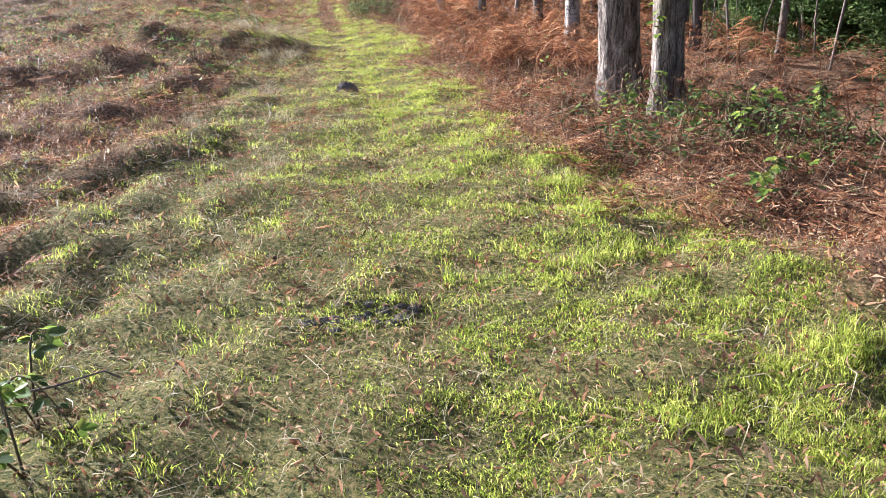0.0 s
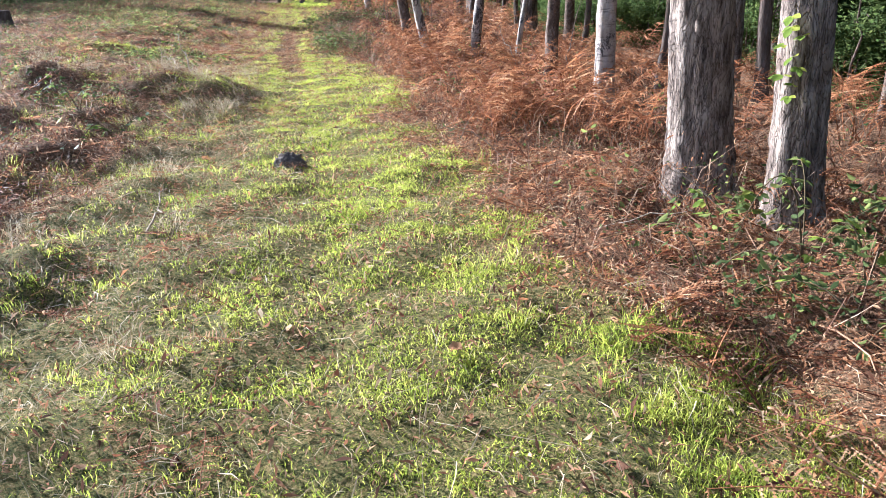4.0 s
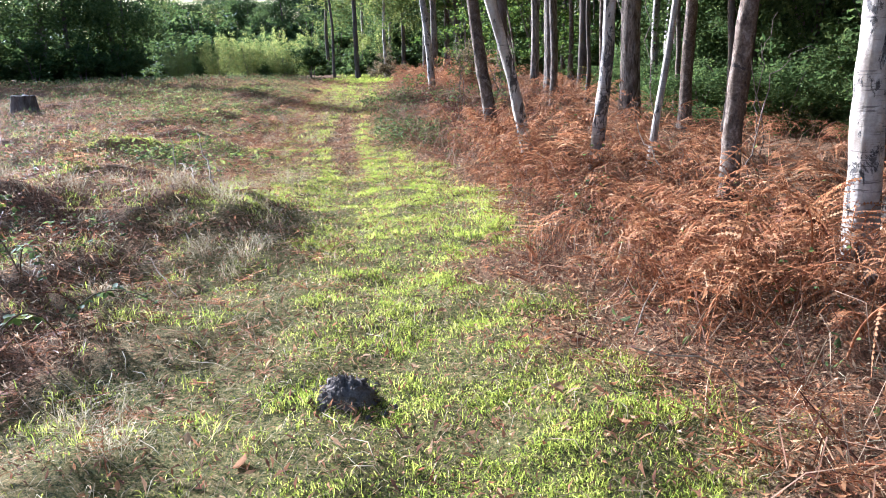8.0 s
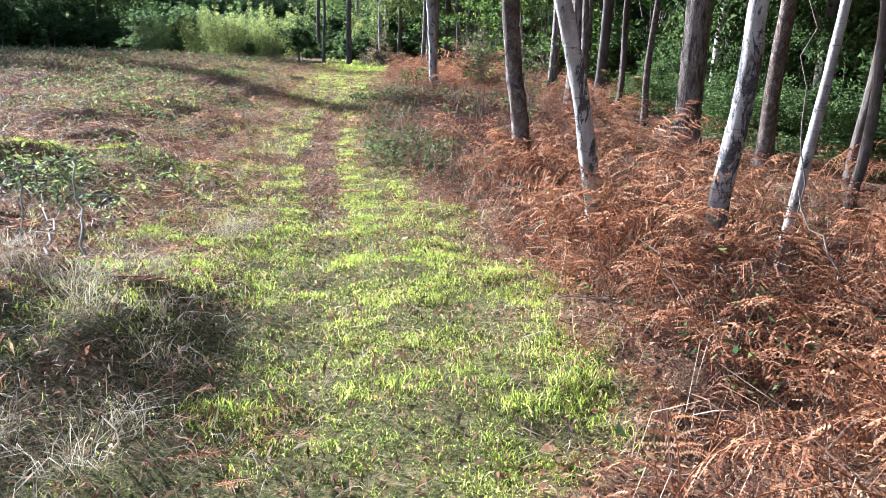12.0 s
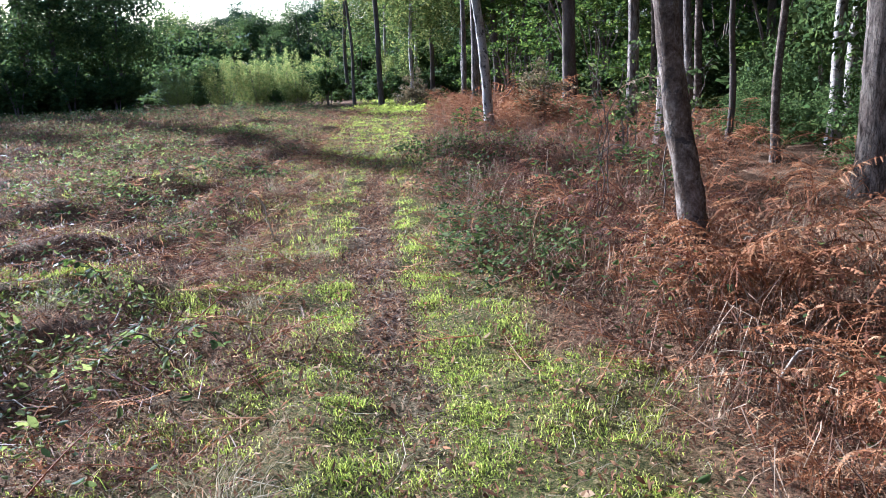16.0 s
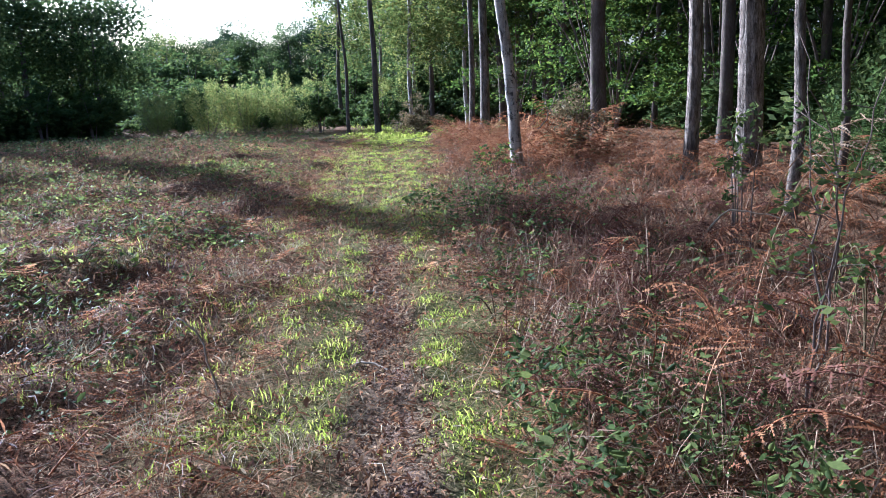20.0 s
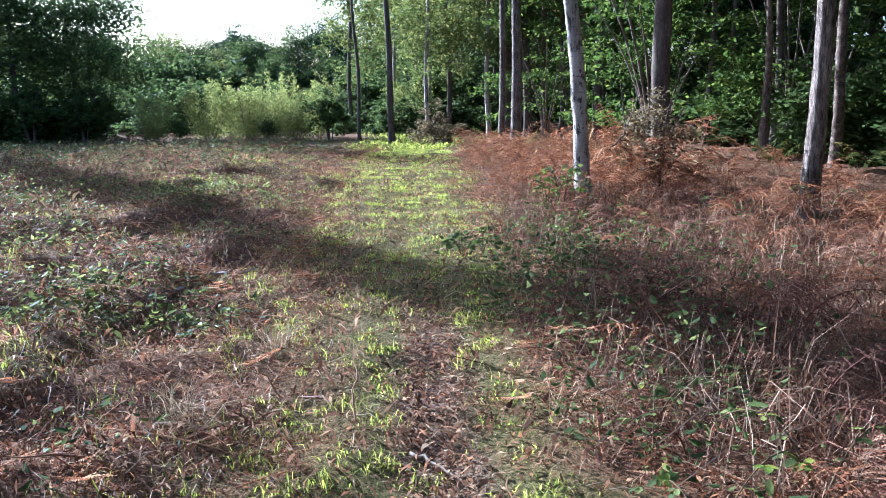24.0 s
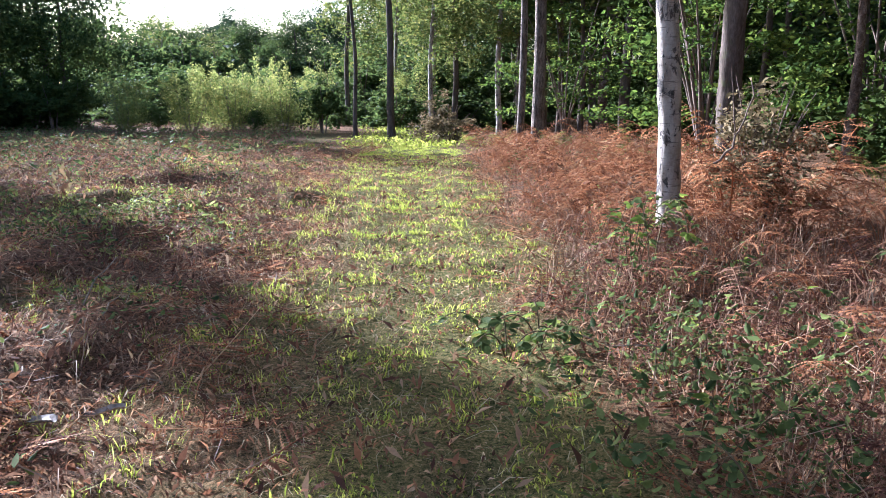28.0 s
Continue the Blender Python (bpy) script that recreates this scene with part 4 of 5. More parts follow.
M_FROND_FLAT = leaf_mat("bracken_flattened", [(0.2, (0.10, 0.040, 0.026)), (0.42, (0.27, 0.108, 0.046)), (0.62, (0.40, 0.19, 0.082)), (0.85, (0.52, 0.35, 0.20))], 0.5, patch=0.35)


def pick_bed():
    while True:
        y = R.uniform(-1, 42)
        x = float(edge_right(y)) + R.uniform(0.3, 5.5)
        if x < 6.6 and not (y < 6.4 and x < 4.3 or y < 8.4 and x < edge_right(y) + 0.9):
            hump = float(wavy(x, y, 1.7, 5))
            if x - float(edge_right(y)) > 0.35 + 0.5 * float(wavy(x, y, 1.3, 6)) and R.random() < 0.45 + 0.55 * float(smoothstep(-0.5, 0.3, hump)):
                return x, y


def pick_flat_right():
    y = R.uniform(-1, 32)
    return float(edge_right(y)) + R.gauss(0.55, 0.4), y


def pick_heath():
    while True:
        y = R.uniform(2, 40)
        x = float(edge_left(y)) - abs(R.gauss(0.2, 2.6))
        if R.random() < 0.35 + 0.65 * float(smoothstep(-0.4, 0.6, wavy(x, y, 2.2, 4))):
            return x, y


scatter_fronds(1000, pick_bed, BED_ARR, 0.85, M_FROND_BED, "bracken_bed", "thick bed of rust-red dead bracken under the trees")
scatter_fronds(420, pick_flat_right, FLAT_ARR, 0.75, M_FROND_FLAT, "fallen_bracken", "flattened red-brown bracken at the path's edge", True)
scatter_fronds(240, lambda: (R.uniform(1.6, 4.4), R.uniform(3.2, 8.2)), FLAT_ARR, 0.8, M_FROND_FLAT, "fallen_bracken", "flattened red bracken round the great pines", True)
scatter_fronds(900, pick_heath, FLAT_ARR, 0.75, M_FROND_FLAT, "heath_bracken", "flattened red-brown bracken over the open heath", True)
scatter_fronds(130, lambda: (0.1 - abs(R.gauss(0, 1.1)), R.uniform(3.5, 11.5)), FLAT_ARR, 0.45, M_FROND_FLAT, "trodden_bracken", "crumbled red bracken pressed into the grass", True)
scatter_fronds(260, lambda: (-0.35 - abs(R.gauss(0, 1.5)), R.uniform(15, 26.5)), FLAT_ARR, 0.6, M_FROND_FLAT, "trodden_bracken", "red crushed bracken beside the path", True)


# ---- grass, straw, crumbs of litter: nobody could count them ----
def blades(x, y, h, w, lean, seed, base=-0.01):
    """Bent blades, each a slim kite with its foot in the ground."""
    g = np.random.default_rng(seed)
    n = len(x)
    z = ground_z(x, y) + base
    a, b = g.uniform(0, 6.283, n), g.uniform(0, 6.283, n)
    lx, ly = np.cos(a) * lean * h, np.sin(a) * lean * h
    p = np.stack([x, y, z], 1)
    o = np.stack([np.cos(b) * w, np.sin(b) * w, 0 * w], 1)
    mid = p + np.stack([lx * 0.3, ly * 0.3, h * 0.55], 1)
    tip = p + np.stack([lx, ly, h * (1.0 - 0.25 * lean)], 1)
    v = np.stack([p, mid + o, tip, mid - o], 1).reshape(-1, 3)
    i = np.arange(n)[:, None] * 4
    f = np.stack([i + [0, 1, 3], i + [3, 1, 2]], 1).reshape(-1, 3)
    return v, f


def flecks(x, y, size, seed, lift=0.03, tilt=0.6, ratio=0.4):
    """Small curled scraps lying about."""
    g = np.random.default_rng(seed)
    n = len(x)
    p = np.stack([x, y, ground_z(x, y) + g.uniform(0.003, lift, n)], 1)
    a = g.uniform(0, 6.283, n)
    u = np.stack([np.cos(a), np.sin(a), g.normal(0, tilt, n)], 1)
    u /= np.linalg.norm(u, axis=1)[:, None]
    w = np.cross(u, np.stack([g.normal(0, 0.4, n), g.normal(0, 0.4, n), np.ones(n)], 1))
    w /= np.linalg.norm(w, axis=1)[:, None]
    s = (size * np.clip(g.lognormal(0, 0.45, n), 0.35, 2.6))[:, None]
    k = np.cross(w, u) * s * g.uniform(0.1, 0.5, n)[:, None]
    v = np.stack([p - u * s, p + w * s * ratio + k, p + u * s, p - w * s * ratio + k], 1).reshape(-1, 3)
    return v, np.arange(4 * n).reshape(-1, 4)


def leaflets(x, y, size, seed, lift=0.1, tilt=0.4, ratio=0.42):
    """Small pointed leaves, folded along the midrib, at any height up to lift."""
    g = np.random.default_rng(seed)
    n = len(x)
    p = np.stack([x, y, ground_z(x, y) + g.uniform(0.004, lift, n)], 1)
    a = g.uniform(0, 6.283, n)
    u = np.stack([np.cos(a), np.sin(a), g.normal(0, tilt, n)], 1)
    u /= np.linalg.norm(u, axis=1)[:, None]
    w = np.cross(u, np.stack([g.normal(0, tilt, n), g.normal(0, tilt, n), np.ones(n)], 1))
    w /= np.linalg.norm(w, axis=1)[:, None]
    s = (size * np.clip(g.lognormal(0, 0.35, n), 0.45, 1.9))[:, None]
    k = np.cross(w, u) * s * g.uniform(-0.1, 0.4, n)[:, None]
    o = w * s * ratio
    v = np.stack([p - u * s, p - u * s * 0.35 + o * 0.85 - k, p + u * s * 0.3 + o * 0.8 - k, p + u * s + k * 0.6, p + u * s * 0.3 - o * 0.8 - k, p - u * s * 0.35 - o * 0.85 - k], 1).reshape(-1, 3)
    i = np.arange(n)[:, None] * 6
    return v, np.stack([i + [0, 1, 2, 3], i + [0, 3, 4, 5]], 1).reshape(-1, 4)


def sample(n, x0, x1, y0, y1, density, seed):
    g = np.random.default_rng(seed)
    x, y = g.uniform(x0, x1, n), g.uniform(y0, y1, n)
    keep = g.random(n) < density(x, y)
    return x[keep], y[keep]


def stuff(name, label, category, v, f, mat):
    return tagged(new(name, mesh_from(name, v, f, mat)), label, category, kind="stuff")


def turf_density(x, y):
    side = smoothstep(11, 14, y) * smoothstep(0.1, 0.3, x - path_x(y))
    gaps = 0.10 + 0.08 * side + (0.90 - 0.08 * side) * smoothstep(-0.30, 0.45, wavy(x, y, 0.75, 1) + 0.5 * wavy(x, y, 0.3, 4))
    left = 0.14 + 0.86 * np.maximum(smoothstep(-0.8, 0.1, x - path_x(y) + 0.45 * wavy(x, y, 1.6, 2)), smoothstep(11, 14, y))
    return grassy(x, y) ** 1.3 * (1 - 0.97 * np.clip(bare(x, y) * 1.4, 0, 1)) * gaps * left * (1 - 0.5 * smoothstep(13, 15, y) * smoothstep(0.35, 0.6, x - path_x(y))) * (1 - 0.4 * smoothstep(17, 22, y))


def tufts(n, x0, x1, y0, y1, per, spread, height, width, seed):
    """Grass in tufts: blades spring from shared feet and lean outwards."""
    g = np.random.default_rng(seed)
    cx, cy = sample(n, x0, x1, y0, y1, turf_density, seed + 1)
    k = len(cx)
    hs = g.lognormal(0, 0.35, k) * (0.75 + 0.6 * smoothstep(0.2, 0.9, wavy(cx, cy, 0.9, 3)) + 0.45 * smoothstep(0.5, 1.1, np.abs(cx - path_x(cy))))
    x = np.repeat(cx, per) + g.normal(0, spread, k * per)
    y = np.repeat(cy, per) + g.normal(0, spread, k * per)
    h = height * np.repeat(hs, per) * g.uniform(0.45, 1.3, k * per)
    return blades(x, y, h, width * g.uniform(0.6, 1.4, k * per), g.uniform(0.15, 1.0, k * per), seed + 2)


v, f = tufts(66000, -3.2, 2.8, 0.7, 17, 19, 0.03, 0.034, 0.0019, 21)
stuff("path_grass", "short sunlit green grass of the woodland path", "grass", v, f, M_GRASS)
v, f = tufts(48000, -5, 3.2, 17, 42, 13, 0.035, 0.046, 0.0036, 24)
stuff("far_grass", "grass along the farther part of the path", "grass", v, f, M_GRASS)
gx, gy = sample(330000, -3.0, 2.8, 0.7, 19, lambda x, y: np.clip(1.1 * turf_density(x, y), 0, 1) * smoothstep(19, 15, y), 70)
v, f = blades(gx, gy, 0.019 * np.random.default_rng(71).uniform(0.5, 1.5, len(gx)), np.full(len(gx), 0.0030), np.random.default_rng(72).uniform(0.3, 2.0, len(gx)), 73, -0.003)
stuff("short_turf", "short mossy turf under the longer grass", "grass", v, f, M_GRASS)
gg = np.random.default_rng(22)
gx, gy = sample(120000, -6, 2.8, 1, 32, lambda x, y: (0.35 + 0.65 * smoothstep(0.5, -1.0, x - path_x(y)) * grassy(x, y)) * (1 - 0.6 * smoothstep(12, 16, y)) * (1 - np.clip(1.5 * bare(x, y), 0, 0.95)), 26)
v, f = blades(gx, gy, 0.06 * gg.uniform(0.4, 1.9, len(gx)), 0.0014 * gg.uniform(0.7, 1.4, len(gx)), gg.uniform(0.6, 2.4, len(gx)), 27)
stuff("dry_grass", "bleached dry grass stalks tangled over the ground", "grass", v, f, M_STRAW)
gx, gy = sample(15000, 0.3, 6, 3, 34, lambda x, y: smoothstep(-0.1, 0.5, x - edge_right(y)) * (0.12 + 0.88 * smoothstep(14, 17, y)) * smoothstep(4.5, 2.5, x - edge_right(y)), 28)
v, f = blades(gx, gy, 0.26 * gg.uniform(0.3, 1.5, len(gx)), 0.0018 * gg.uniform(0.7, 1.4, len(gx)), gg.uniform(0.2, 1.6, len(gx)), 29)
stuff("dead_stems", "thin dead reddish stems standing in the undergrowth", "stems", v, f, M_STEMS)
gx, gy = sample(30000, -8, 0.5, 4, 38, lambda x, y: smoothstep(0.1, -0.8, x - edge_left(y)) * (0.35 + 0.65 * smoothstep(-0.3, 0.5, wavy(x, y, 1.5, 1))), 128)
v, f = blades(gx, gy, 0.12 * gg.uniform(0.3, 1.6, len(gx)), 0.002 * gg.uniform(0.7, 1.4, len(gx)), gg.uniform(0.3, 2.0, len(gx)), 129)
stuff("heath_stems", "short dead stems of the heath", "stems", v, f, M_STEMS)


def litter_density(x, y):
    return np.clip(1.0 - 0.6 * grassy(x, y) * smoothstep(-0.5, 0.2, wavy(x, y, 0.75, 1)), 0.1, 1)


gx, gy = sample(150000, -4.5, 3.6, 0.8, 21, litter_density, 30)
v, f = flecks(gx, gy, 0.015, 31, 0.06, 0.9, 0.2)
stuff("bracken_crumbs", "crumbled red-brown bracken litter on the ground", "litter", v, f, M_LITTER)
gx, gy = sample(80000, -7, 4.5, 20, 36, litter_density, 32)
v, f = flecks(gx, gy, 0.022, 33, 0.08, 0.9, 0.25)
stuff("bracken_crumbs", "crumbled brown bracken litter farther on", "litter", v, f, M_LITTER)
gx, gy = sample(60000, -0.6, 0.8, 11, 24, lambda x, y: bare(x, y), 34)
v, f = flecks(gx, gy, 0.013, 35, 0.025, 0.6, 0.35)
stuff("path_leaf_crumbs", "trodden leaf crumbs on the bare path", "litter", v, f, M_FALLEN)
gx, gy = sample(1100, -4, 4, 1, 26, lambda x, y: 0.8 + 0 * x, 36)
v, f = leaflets(gx, gy, 0.021, 37, 0.04, 0.35, 0.5)
stuff("fallen_leaves", "scattered fallen brown leaves", "leaf", v, f, M_FALLEN)


def scraps(x, y, length, width, seed, lift=0.03):
    """Curled dead leaves and bracken pinnae, each a bent strip of two faces."""
    g = np.random.default_rng(seed)
    n = len(x)
    a = g.uniform(0, 6.283, n)
    tilt, roll = g.normal(0, 0.35, n), g.normal(0, 0.6, n)
    u = np.stack([np.cos(a) * np.cos(tilt), np.sin(a) * np.cos(tilt), np.sin(tilt)], 1)
    w = np.stack([-np.sin(a) * np.cos(roll), np.cos(a) * np.cos(roll), np.sin(roll)], 1)
    k = np.cross(u, w)
    s = (length * np.clip(g.lognormal(0, 0.4, n), 0.4, 2.4))[:, None]
    ww = s * (width * g.uniform(0.6, 1.5, n))[:, None]
    c = np.stack([x, y, ground_z(x, y) + g.uniform(0.004, lift, n)], 1) + k * 0
    up = k * s * g.uniform(-0.1, 0.55, n)[:, None]
    v = np.stack([c - u * s + up, c - u * s * 0.3 - w * ww, c - u * s * 0.2 + w * ww, c + u * s * 0.45 - w * ww * 0.8, c + u * s * 0.35 + w * ww * 0.7, c + u * s * 1.05 + up * 0.8], 1).reshape(-1, 3)
    i = np.arange(n)[:, None] * 6
    f = np.stack([i + [0, 1, 2], i + [1, 3, 2], i + [2, 3, 4], i + [3, 5, 4]], 1).reshape(-1, 3)
    return v, f


def stalks(x, y, length, width, seed, lift=0.05):
    """Long straws lying about, slightly bowed."""
    g = np.random.default_rng(seed)
    n = len(x)
    a = g.uniform(0, 6.283, n)
    s = length * g.lognormal(0, 0.45, n)
    ends = []
    for t, bow in ((-1, 0.0), (0, 1.0), (1, 0.0)):
        px, py = x + np.cos(a) * s * t - np.sin(a) * 0.15 * s * bow, y + np.sin(a) * s * t + np.cos(a) * 0.15 * s * bow
        ends.append(np.stack([px, py, ground_z(px, py) + g.uniform(0.004, lift, n) + 0.03 * bow], 1))
    w = np.stack([-np.sin(a), np.cos(a), 0.6 + 0 * a], 1) * (width * g.uniform(0.6, 1.4, n))[:, None]
    v = np.stack([ends[0] - w, ends[0] + w, ends[1] - w, ends[1] + w, ends[2]], 1).reshape(-1, 3)
    i = np.arange(n)[:, None] * 5
    f = np.stack([i + [0, 2, 1], i + [1, 2, 3], i + [2, 4, 3]], 1).reshape(-1, 3)
    return v, f


def drifts(x, y):
    """Where dead leaves gather: between the tufts, along the edges and on the trodden strip."""
    return np.clip(0.10 + 0.75 * smoothstep(-0.1, 0.7, wavy(x, y, 0.9, 2) + 0.4 * wavy(x, y, 0.35, 5)) + 0.5 * bare(x, y), 0, 1) * (1 - 0.35 * grassy(x, y))


gx, gy = sample(170000, -6, 3.6, 0.8, 27, drifts, 60)
v, f = scraps(gx, gy, 0.0125, 0.30, 61, 0.05)
stuff("leaf_scraps", "curled red-brown and straw-pale leaf scraps", "litter", v, f, M_SCRAP)
gx, gy = sample(130000, 0.4, 4.6, 1.5, 30, lambda x, y: smoothstep(-0.45, 0.1, x - edge_right(y) + 0.25 * wavy(x, y, 0.8, 3)) * smoothstep(2.4, 1.2, x - edge_right(y)) * (1 - 0.6 * smoothstep(9, 12, y)), 66)
v, f = scraps(gx, gy, 0.013, 0.26, 67, 0.10)
stuff("edge_litter", "crumpled rust-red bracken litter along the wood's edge", "litter", v, f, M_FROND_FLAT)
gx, gy = sample(36000, -6, 3.2, 0.8, 27, lambda x, y: 0.25 + 0.6 * smoothstep(-0.2, 0.8, wavy(x, y, 1.3, 4)), 62)
v, f = stalks(gx, gy, 0.06, 0.0014, 63)
stuff("lying_straw", "bleached straws and bracken stalks lying about", "litter", v, f, M_STRAW)


gx, gy = sample(26000, 0.6, 5, 4, 30, lambda x, y: smoothstep(-0.15, 0.3, x - edge_right(y)) * smoothstep(3.2, 1.2, x - edge_right(y)) * (0.25 + 0.75 * smoothstep(9, 12, y)), 160)
v, f = stalks(gx, gy, 0.10, 0.0018, 161, 0.34)
stuff("stalk_tangle", "tangled dead stems caught in the undergrowth", "stems", v, f, M_STEMS)
gx, gy = sample(26000, -7, 0.3, 3, 30, lambda x, y: smoothstep(0.3, -0.5, x - edge_left(y)) * (0.3 + 0.7 * smoothstep(-0.3, 0.6, wavy(x, y, 1.5, 1))), 162)
v, f = stalks(gx, gy, 0.07, 0.0016, 163, 0.13)
stuff("heath_stalks", "tangled dead stems over the heath", "stems", v, f, M_STEMS)


def heath_grass(x, y):
    return smoothstep(0.6, -0.5, x - edge_left(y)) * smoothstep(-0.1, 0.8, wavy(x, y, 1.1, 3) + 0.3 * wavy(x, y, 0.4, 1)) * smoothstep(-8, -2, x)


cx, cy = sample(24000, -8, 0.8, 2, 34, heath_grass, 64)
gx, gy = np.repeat(cx, 9) + gg.normal(0, 0.035, 9 * len(cx)), np.repeat(cy, 9) + gg.normal(0, 0.035, 9 * len(cx))
v, f = blades(gx, gy, 0.06 * gg.lognormal(0, 0.4, len(gx)), 0.0017 * gg.uniform(0.6, 1.4, len(gx)), gg.uniform(0.2, 1.4, len(gx)), 65)
stuff("heath_grass", "tufts of green grass between the heath plants", "grass", v, f, M_GRASS)


def tussock(x, y, h, n, seed):
    """A tuft of long bleached grass, fallen outwards."""
    g = np.random.default_rng(seed)
    v, f = blades(x + g.normal(0, 0.05, n), y + g.normal(0, 0.05, n), h * g.uniform(0.4, 1.2, n), 0.0013 * g.uniform(0.7, 1.4, n), g.uniform(0.3, 1.9, n), seed + 1)
    z = float(ground_z(x, y))
    ob = new("grass_tussock", mesh_from("grass_tussock", v - np.array([x, y, z]), f, M_STRAW))
    ob.matrix_basis = pose(x, y, z)
    tagged(ob, "tussock of long bleached grass on the heath", "grass", "grass tussocks")


for i in range(46):
    x, y = (R.uniform(-2.4, -0.3), R.uniform(10.9, 12.6)) if i < 22 else (R.uniform(-2.6, -0.3), R.uniform(4.5, 24))
    tussock(x, y, R.uniform(0.12, 0.24), 90, 3000 + 2 * i)
tussock(-0.40, 13.85, 0.32, 120, 3200)


# ---- brambles ----
def bramble_leaf_mesh(size, seed, mat):
    """Three leaflets on one stalk."""
    g = np.random.default_rng(seed)
    pts = np.array([(0, 0, 0), (0.22, 0.24, 0.05), (0.55, 0.34, 0.03), (0.82, 0.2, -0.02), (1, 0, -0.08), (0.82, -0.2, -0.02), (0.55, -0.34, 0.03), (0.22, -0.24, 0.05), (0.5, 0, -0.06)])
    tri = np.array([(8, i, (i + 1) % 8) for i in range(8)])
    V, F = [], []
    for i, a in enumerate((0, 62, -62)):
        s = size * (1.0 if i == 0 else 0.82) * g.uniform(0.9, 1.1)
        m = np.array(pose(0, 0, 0, g.uniform(-14, 14), g.uniform(-5, 22), a).to_3x3())
        V.append((pts * s) @ m.T + np.array([0.35 * size, 0, 0]) * (1 if i == 0 else 0.8))
        F.append(tri + 9 * i)
    return mesh_from("leaf", np.concatenate(V), np.concatenate(F), mat)


BLEAVES = [bramble_leaf_mesh(0.045, 800 + i, M_BRAMBLE) for i in range(5)]
M_BRAMBLE_NEW = leaf_mat("fresh_bramble_leaf", [(0.2, (0.13, 0.19, 0.03)), (0.6, (0.24, 0.29, 0.05)), (0.9, (0.38, 0.36, 0.06))], 0.5, 0.4, patch=0.2)
BNEW = [bramble_leaf_mesh(0.045, 810 + i, M_BRAMBLE_NEW) for i in range(3)]


def bramble(x, y, h, spread, leaves, label, fresh=0.2, rz=None, canes=2, s=0.95):
    t = thing("bramble", label, "bramble", pose(x, y, float(ground_z(x, y)), 0, 0, R.uniform(0, 360) if rz is None else rz), "brambles")
    for c in range(canes):
        a = R.uniform(-0.5, 0.5) + c * 2.2
        d = np.array([math.cos(a), math.sin(a), 0])
        pts = bezier((0, 0, -0.02), d * spread * 0.35 + np.array([0, 0, h * 1.7]), d * spread + np.array([0, 0, h * 0.35]), 12)
        v, f = tube_arrays(pts, np.linspace(0.005, 0.002, 12), 5)
        cane = part("cane", mesh_from("cane", v, f, M_BRAMBLESTEM), t)
        for i in range(int(1.5 * leaves) // canes):
            u = 0.2 + 0.8 * (i + R.random()) / max(1, int(1.5 * leaves) // canes)
            p = [float(np.interp(u, np.linspace(0, 1, 12), pts[:, j])) for j in range(3)]
            me = R.choice(BNEW) if R.random() < fresh else R.choice(BLEAVES)
            k = s * R.uniform(0.7, 1.3)
            part("leaf", me, cane, m=pose(*p, R.uniform(-30, 30), R.uniform(-20, 30), math.degrees(a) + R.choice((-70, 70)) + R.uniform(-40, 40)) @ Matrix.Diagonal((k, k, k, 1)))
    return t


for x, y, h, sp, n in [(-1.0, 2.1, 0.22, 0.45, 16), (-1.3, 2.3, 0.25, 0.5, 14), (3.5, 5.9, 0.4, 0.5, 14), (-1.25, 2.6, 0.25, 0.5, 12), (2.75, 6.0, 0.5, 0.45, 12), (3.2, 5.5, 0.45, 0.6, 14), (2.2, 5.9, 0.25, 0.5, 12), (3.6, 5.0, 0.4, 0.6, 14), (2.5, 5.2, 0.2, 0.5, 8)]:
    bramble(x, y, h, sp, n, "bramble spray with pale green leaves", 0.3)
for x, y, h, sp, n in [(-1.2, 9.6, 0.22, 0.5, 16), (-1.6, 10.2, 0.25, 0.6, 18), (-2.2, 11.5, 0.2, 0.5, 14), (-3.0, 12.5, 0.2, 0.6, 14), (-1.6, 14.2, 0.2, 0.5, 14), (-2.1, 15.2, 0.22, 0.6, 18), (-1.0, 15.6, 0.18, 0.4, 12), (-1.6, 16.6, 0.2, 0.5, 14)]:
    bramble(x, y, h, sp, n, "low bramble sprawling over the heath", 0.3)
for x, y, h, sp, n in [(1.0, 17.6, 0.25, 0.5, 16), (1.3, 18.4, 0.3, 0.5, 18), (0.85, 19.2, 0.25, 0.5, 16), (1.1, 20.4, 0.3, 0.5, 18), (1.4, 19.6, 0.3, 0.5, 16), (1.5, 21.4, 0.3, 0.5, 16), (1.2, 22.3, 0.3, 0.55, 16), (1.7, 22.7, 0.35, 0.6, 16), (0.95, 21.7, 0.2, 0.4, 12), (2.5, 17.9, 0.6, 0.5, 12), (2.7, 18.5, 0.65, 0.5, 12), (1.9, 19.2, 0.5, 0.4, 12)]:
    bramble(x, y, h, sp, n, "bramble with dusky green leaves beside the path", 0.15, canes=3)
